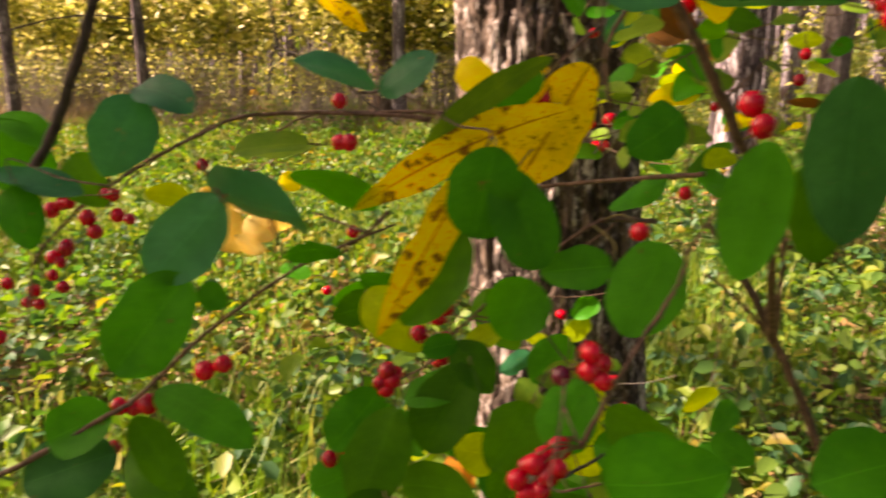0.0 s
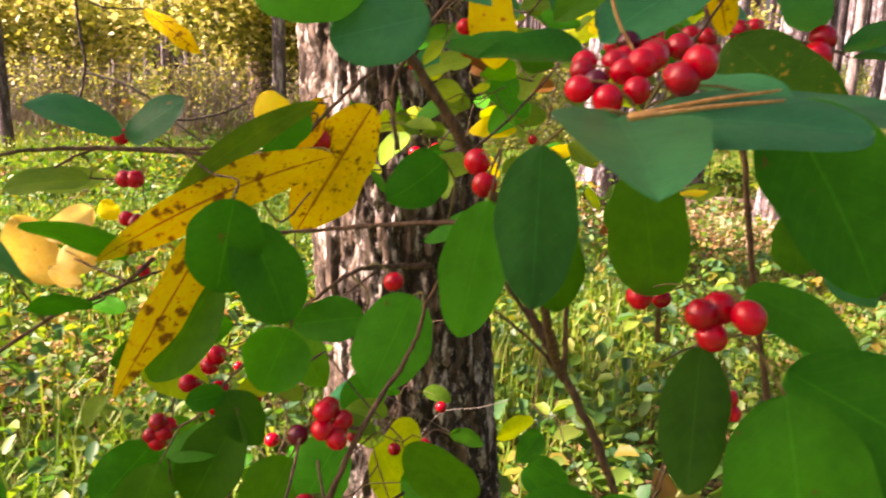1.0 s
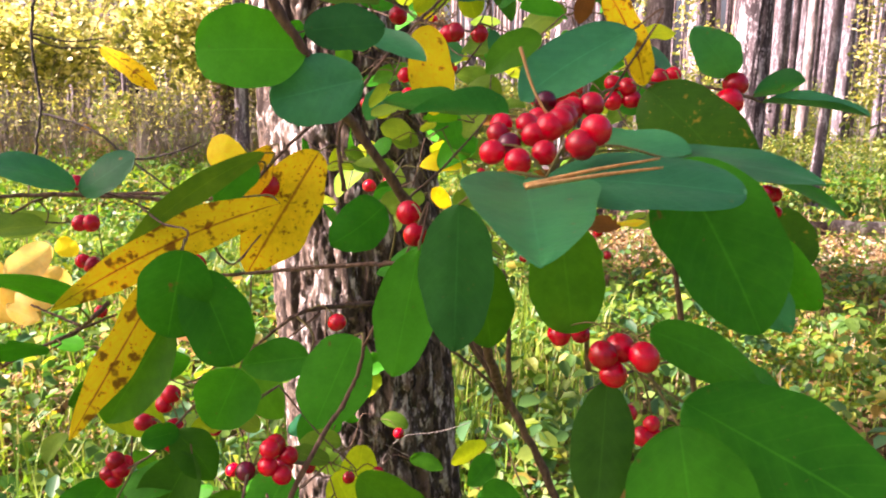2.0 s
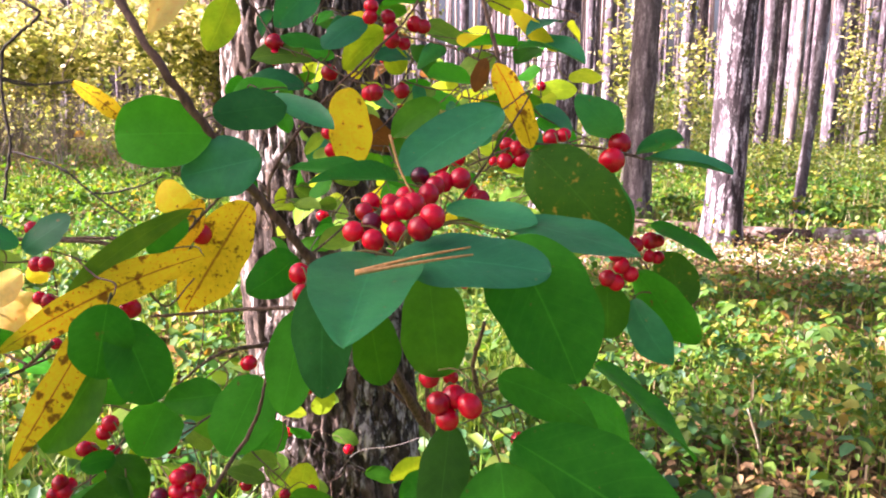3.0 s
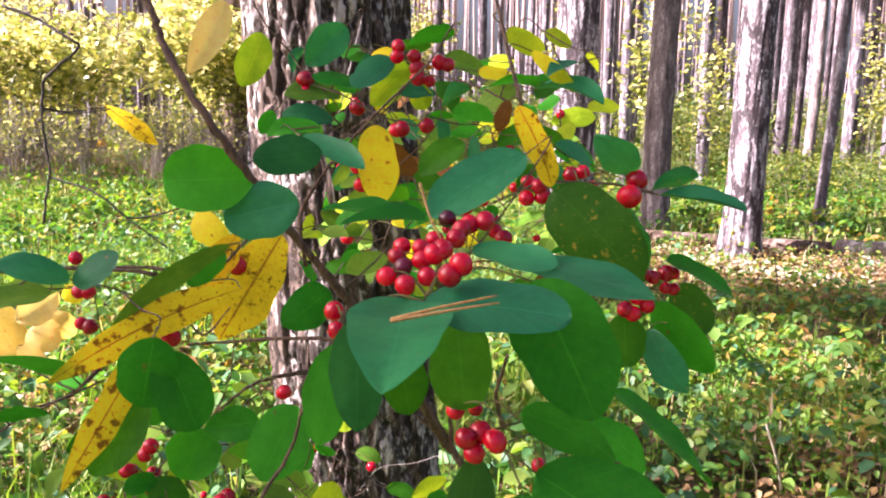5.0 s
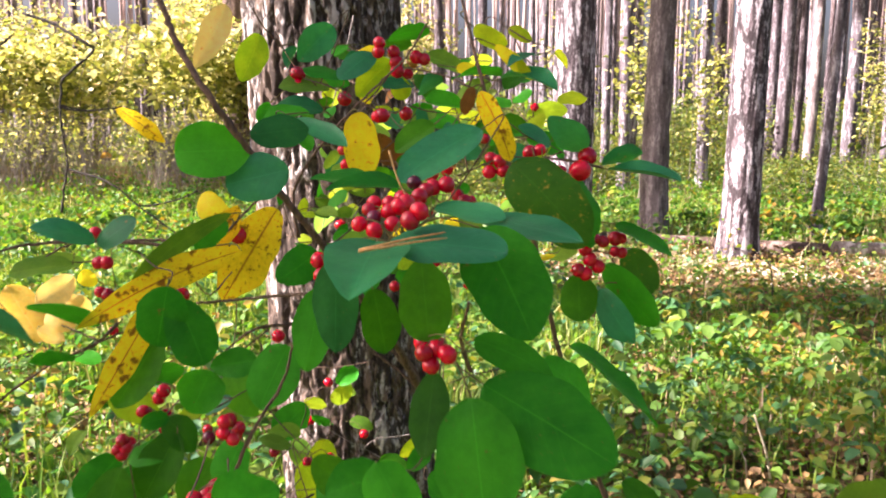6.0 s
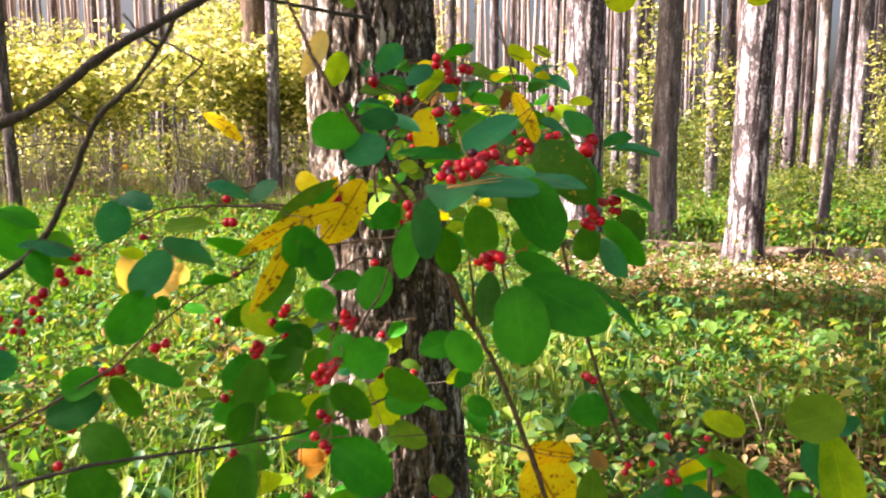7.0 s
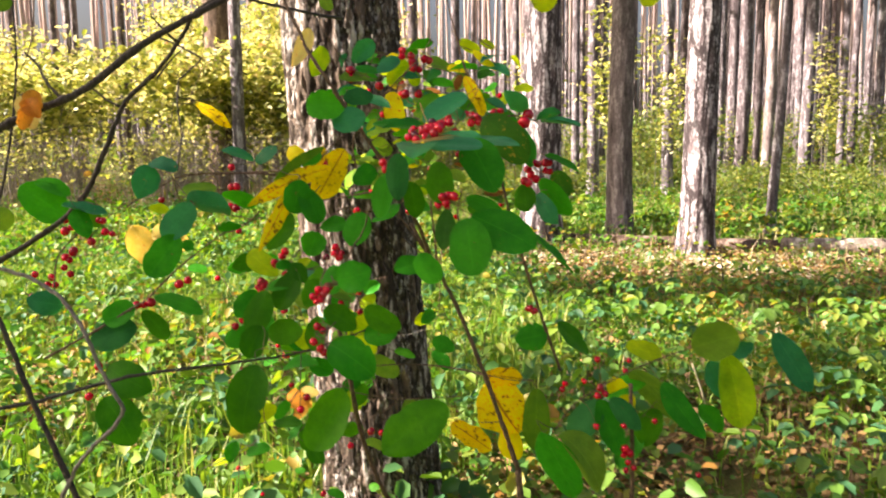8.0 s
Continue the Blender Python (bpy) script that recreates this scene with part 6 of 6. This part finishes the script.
leaf("g", (0.145, 0.600, 0.636), (0.196, 0.600, 0.531), 0.067, (0.56, 0.79, 0.27))
leaf("lg", (0.172, 0.600, 0.633), (0.234, 0.600, 0.541), 0.063, (0.63, -0.65, 0.42))
leaf("lg", (0.295, 0.660, 0.713), (0.402, 0.660, 0.606), 0.086, (0.61, 0.51, 0.61))
leaf("t", (0.533, 0.698, 0.760), (0.593, 0.686, 0.664), 0.044, (-0.04, -0.99, 0.11), shape=(0.5, 0.4, 0))
# berries of the shrub
berry(-0.041, 0.360, 1.083, 0.0044)
berry(-0.032, 0.355, 1.080, 0.0046)
berry(-0.022, 0.360, 1.083, 0.0042)
berry(-0.011, 0.345, 1.087, 0.0050)
berry(-0.006, 0.345, 1.092, 0.0050)
berry(-0.034, 0.372, 1.085, 0.0044, DARK_BERRY)
berry(-0.025, 0.370, 1.089, 0.0044)
berry(-0.019, 0.370, 1.092, 0.0048)
berry(-0.015, 0.372, 1.094, 0.0048)
berry(-0.038, 0.380, 1.089, 0.0042)
berry(-0.036, 0.390, 1.092, 0.0042)
berry(-0.009, 0.400, 1.095, 0.0048)
berry(-0.002, 0.430, 1.098, 0.0050)
berry(0.007, 0.430, 1.100, 0.0052)
berry(-0.014, 0.430, 1.101, 0.0046, DARK_BERRY)
berry(-0.006, 0.420, 1.097, 0.0046)
berry(-0.020, 0.400, 1.094, 0.0045)
berry(-0.026, 0.385, 1.092, 0.0044)
berry(0.014, 0.470, 1.089, 0.0046)
berry(0.019, 0.460, 1.086, 0.0048)
berry(-0.004, 0.460, 1.104, 0.0046)
berry(0.006, 0.480, 1.107, 0.0046)
berry(-0.008, 0.400, 1.002, 0.0048)
berry(0.003, 0.410, 0.999, 0.0038)
berry(-0.003, 0.330, 1.016, 0.0046)
berry(0.004, 0.335, 1.017, 0.0048)
berry(0.010, 0.325, 1.017, 0.0049)
berry(0.001, 0.330, 1.009, 0.0046)
berry(-0.071, 0.400, 1.045, 0.0046)
berry(-0.074, 0.410, 1.053, 0.0050)
berry(0.046, 0.540, 1.109, 0.0052)
berry(0.049, 0.540, 1.102, 0.0050)
berry(0.038, 0.540, 1.101, 0.0050)
berry(0.040, 0.550, 1.111, 0.0050)
berry(0.072, 0.570, 1.115, 0.0056)
berry(0.080, 0.570, 1.117, 0.0050)
berry(0.112, 0.560, 1.101, 0.0080)
berry(0.119, 0.570, 1.112, 0.0072)
berry(0.125, 0.560, 1.045, 0.0048)
berry(0.132, 0.560, 1.043, 0.0050)
berry(0.144, 0.570, 1.044, 0.0056)
berry(0.149, 0.570, 1.044, 0.0044)
berry(0.144, 0.570, 1.033, 0.0044)
berry(0.150, 0.570, 1.032, 0.0044)
berry(0.118, 0.560, 1.036, 0.0050)
berry(0.122, 0.560, 1.028, 0.0054)
berry(0.129, 0.560, 1.022, 0.0052)
berry(0.112, 0.555, 1.020, 0.0054)
berry(0.118, 0.555, 1.017, 0.0054)
berry(-0.139, 0.675, 1.184, 0.0070)
berry(-0.139, 0.675, 1.173, 0.0068)
berry(-0.096, 0.680, 1.161, 0.0064)
berry(-0.058, 0.640, 1.209, 0.0052)
berry(-0.059, 0.640, 1.201, 0.0052)
berry(-0.046, 0.650, 1.202, 0.0056)
berry(-0.044, 0.650, 1.193, 0.0056)
berry(-0.043, 0.650, 1.185, 0.0060)
berry(-0.034, 0.660, 1.183, 0.0046)
berry(-0.026, 0.660, 1.198, 0.0056)
berry(-0.019, 0.660, 1.196, 0.0054)
berry(-0.058, 0.620, 1.144, 0.0054)
berry(-0.054, 0.620, 1.145, 0.0060)
berry(-0.036, 0.660, 1.147, 0.0060)
berry(-0.086, 0.600, 1.116, 0.0048)
berry(-0.083, 0.600, 1.103, 0.0054)
berry(-0.122, 0.950, 1.008, 0.0070)
berry(-0.135, 0.950, 0.978, 0.0070)
berry(-0.145, 0.950, 1.004, 0.0070)
berry(-0.311, 0.610, 1.014, 0.0056)
berry(-0.304, 0.610, 1.014, 0.0056)
berry(-0.316, 0.620, 0.985, 0.0050)
berry(-0.309, 0.620, 0.982, 0.0060)
berry(-0.169, 0.560, 1.047, 0.0070)
berry(-0.209, 0.500, 1.015, 0.0056)
berry(-0.201, 0.510, 1.007, 0.0060)
berry(-0.112, 0.452, 0.991, 0.0044)
berry(-0.215, 0.500, 0.933, 0.0050)
berry(-0.219, 0.500, 0.927, 0.0048)
berry(-0.228, 0.490, 0.920, 0.0046)
berry(-0.214, 0.500, 0.913, 0.0048)
berry(-0.216, 0.500, 0.902, 0.0042)
berry(-0.248, 0.495, 0.894, 0.0050)
berry(-0.252, 0.495, 0.886, 0.0046)
berry(-0.245, 0.495, 0.888, 0.0048)
berry(-0.249, 0.495, 0.882, 0.0046)
berry(-0.132, 0.385, 0.954, 0.0040)
berry(-0.133, 0.385, 0.946, 0.0042)
berry(-0.127, 0.385, 0.942, 0.0040)
berry(-0.144, 0.390, 0.941, 0.0040, DARK_BERRY)
berry(-0.166, 0.950, 0.788, 0.0060)
berry(-0.194, 0.930, 0.738, 0.0054)
berry(-0.188, 0.930, 0.741, 0.0054)
berry(-0.152, 0.930, 0.669, 0.0070)
berry(-0.176, 0.930, 0.657, 0.0070)
berry(0.048, 0.500, 0.925, 0.0046)
berry(0.044, 0.450, 0.933, 0.0054)
berry(-0.635, 0.660, 0.880, 0.0050)
berry(-0.583, 0.660, 0.947, 0.0064)
berry(-0.566, 0.660, 0.954, 0.0050)
berry(-0.550, 0.660, 0.942, 0.0064)
berry(-0.544, 0.660, 0.930, 0.0060)
berry(-0.524, 0.660, 0.962, 0.0054)
berry(-0.586, 0.660, 0.906, 0.0060)
berry(-0.580, 0.660, 0.902, 0.0050)
berry(-0.617, 0.660, 0.864, 0.0050)
berry(-0.350, 0.470, 0.896, 0.0056)
berry(-0.407, 0.470, 0.869, 0.0050)
berry(-0.397, 0.470, 0.869, 0.0046)
berry(-0.388, 0.470, 0.872, 0.0056)
berry(-0.307, 0.600, 1.043, 0.0050)
berry(-0.306, 0.620, 0.948, 0.0042)
berry(-0.581, 0.660, 0.965, 0.0060)
berry(-0.572, 0.660, 0.953, 0.0056)
berry(-0.530, 0.660, 0.963, 0.0050)
berry(-0.522, 0.660, 0.945, 0.0056)
berry(-0.511, 0.660, 0.942, 0.0046)
berry(-0.573, 0.660, 0.915, 0.0070)
berry(-0.589, 0.660, 0.890, 0.0050)
berry(-0.580, 0.660, 0.880, 0.0050)
berry(-0.609, 0.660, 0.875, 0.0054)
berry(-0.605, 0.660, 0.863, 0.0050)
berry(-0.610, 0.600, 0.857, 0.0050)
berry(-0.597, 0.600, 0.854, 0.0054)
berry(-0.548, 0.660, 0.732, 0.0066)
berry(-0.548, 0.620, 0.696, 0.0060)
berry(-0.338, 0.470, 0.901, 0.0050)
berry(-0.411, 0.600, 0.997, 0.0046)
berry(-0.287, 0.500, 0.831, 0.0050)
berry(-0.276, 0.500, 0.841, 0.0054)
berry(-0.249, 0.500, 0.885, 0.0050)
berry(-0.244, 0.500, 0.890, 0.0044)
berry(-0.229, 0.500, 0.915, 0.0044)
berry(-0.280, 0.500, 0.767, 0.0050)
berry(-0.285, 0.500, 0.755, 0.0052)
berry(-0.288, 0.500, 0.746, 0.0046)
berry(-0.151, 0.400, 0.898, 0.0046)
berry(-0.144, 0.400, 0.903, 0.0050)
berry(-0.158, 0.400, 0.893, 0.0042)
berry(-0.156, 0.380, 0.858, 0.0046)
berry(-0.150, 0.380, 0.853, 0.0042)
berry(-0.158, 0.360, 0.844, 0.0046)
berry(-0.150, 0.360, 0.836, 0.0050)
berry(-0.146, 0.360, 0.831, 0.0042)
berry(-0.184, 0.400, 0.747, 0.0046)
berry(-0.179, 0.420, 0.756, 0.0044)
berry(-0.304, 0.930, 0.672, 0.0080)
berry(-0.133, 0.400, 0.949, 0.0044)
berry(-0.130, 0.400, 0.939, 0.0044)
berry(-0.127, 0.400, 0.944, 0.0040)
berry(-0.107, 0.620, 0.826, 0.0044)
berry(-0.129, 0.620, 0.822, 0.0044)
berry(-0.125, 0.700, 0.603, 0.0060)
berry(-0.108, 0.700, 0.601, 0.0050)
berry(-0.159, 0.700, 0.579, 0.0050)
berry(-0.065, 0.700, 0.619, 0.0050)
berry(-0.069, 0.700, 0.581, 0.0044)
berry(0.125, 0.620, 0.824, 0.0048)
berry(0.134, 0.620, 0.818, 0.0046)
berry(0.239, 0.660, 0.731, 0.0048)
berry(0.289, 0.660, 0.729, 0.0044)
berry(0.283, 0.660, 0.712, 0.0040)
berry(0.185, 0.640, 0.699, 0.0046)
berry(0.181, 0.640, 0.690, 0.0046)
berry(0.215, 0.640, 0.702, 0.0042)
berry(0.238, 0.630, 0.694, 0.0054)
berry(0.234, 0.630, 0.682, 0.0054)
berry(0.246, 0.630, 0.685, 0.0050)
berry(0.231, 0.620, 0.636, 0.0048)
berry(0.273, 0.620, 0.637, 0.0048)
berry(0.276, 0.620, 0.599, 0.0060)
berry(0.283, 0.620, 0.592, 0.0060)
berry(0.321, 0.620, 0.643, 0.0044)
berry(0.126, 0.600, 0.828, 0.0050)
berry(0.132, 0.600, 0.824, 0.0050)
berry(0.048, 0.450, 0.940, 0.0040)
berry(0.050, 0.450, 0.933, 0.0040)
berry(-0.161, 0.385, 0.894, 0.0044)
berry(-0.154, 0.385, 0.902, 0.0046)
berry(-0.148, 0.385, 0.897, 0.0046)
berry(-0.151, 0.385, 0.890, 0.0044)
berry(-0.144, 0.385, 0.901, 0.0040)
berry(-0.157, 0.385, 0.888, 0.0040)
berry(-0.155, 0.600, 0.840, 0.0044)
berry(-0.009, 0.500, 1.102, 0.0046)
berry(0.274, 0.620, 0.589, 0.0046)
berry(0.281, 0.620, 0.577, 0.0044)
berry(0.290, 0.620, 0.568, 0.0044)
berry(0.279, 0.625, 0.562, 0.0042)
berry(0.398, 0.640, 0.546, 0.0044)

# small sunlit shoots of the shrub low in front of the old pine
rng = random.Random(88)
for k in range(46):
    x, y, z = rng.uniform(-0.42, -0.10), rng.uniform(0.72, 1.02), rng.uniform(0.30, 0.86)
    a, d = rng.uniform(0, 6.28), rng.uniform(0.022, 0.045)
    leaf(rng.choice(("lg", "lg", "g", "yg", "g2")), (x, y, z), (x + d * math.cos(a), y + d * 0.6 * math.sin(a), z - d * rng.uniform(-0.2, 0.6)), d * rng.uniform(0.5, 0.7), (rng.uniform(-0.6, 0.2), -0.5, 0.7))
    if k % 4 == 0:
        berry(x + 0.02, y - 0.01, z - 0.012, rng.uniform(0.004, 0.0055))

# a tangle of small leaves higher up against the trunk
for k in range(120):
    x, y, z = rng.uniform(-0.16, 0.13), rng.uniform(0.74, 1.04), rng.uniform(0.95, 1.22)
    a, d = rng.uniform(0, 6.28), rng.uniform(0.026, 0.052)
    leaf(rng.choice(("lg", "yg", "g", "yg", "g2", "g", "lg", "y", "lg", "br")), (x, y, z), (x + d * math.cos(a), y + d * 0.5 * math.sin(a), z - d * rng.uniform(-0.3, 0.7)), d * rng.uniform(0.5, 0.7), (rng.uniform(-0.6, 0.3), -0.6, 0.6))
    if k % 6 == 0:
        berry(x + 0.015, y - 0.01, z - 0.012, rng.uniform(0.004, 0.0055))


# dry pine needles caught on the leaves
def needle(name, r, *pts):
    line = smooth_line(pts, 5)
    v, f = tube(line, np.linspace(r, r * 0.45, len(line)), 5)
    tagged(put(name, mesh_from(name, v, f, NEEDLE)), "dry tan pine needle lying on a shrub leaf", "needle", "fallen needles")


needle("pine_needle", 0.0009, (-0.034, 0.304, 1.0770), (-0.012, 0.310, 1.0815), (0.009, 0.317, 1.0845))
needle("pine_needle", 0.0009, (-0.034, 0.303, 1.0766), (-0.010, 0.309, 1.0800), (0.010, 0.316, 1.0818))
needle("pine_needle", 0.0008, (-0.028, 0.405, 1.123), (-0.022, 0.400, 1.105), (-0.012, 0.392, 1.088))
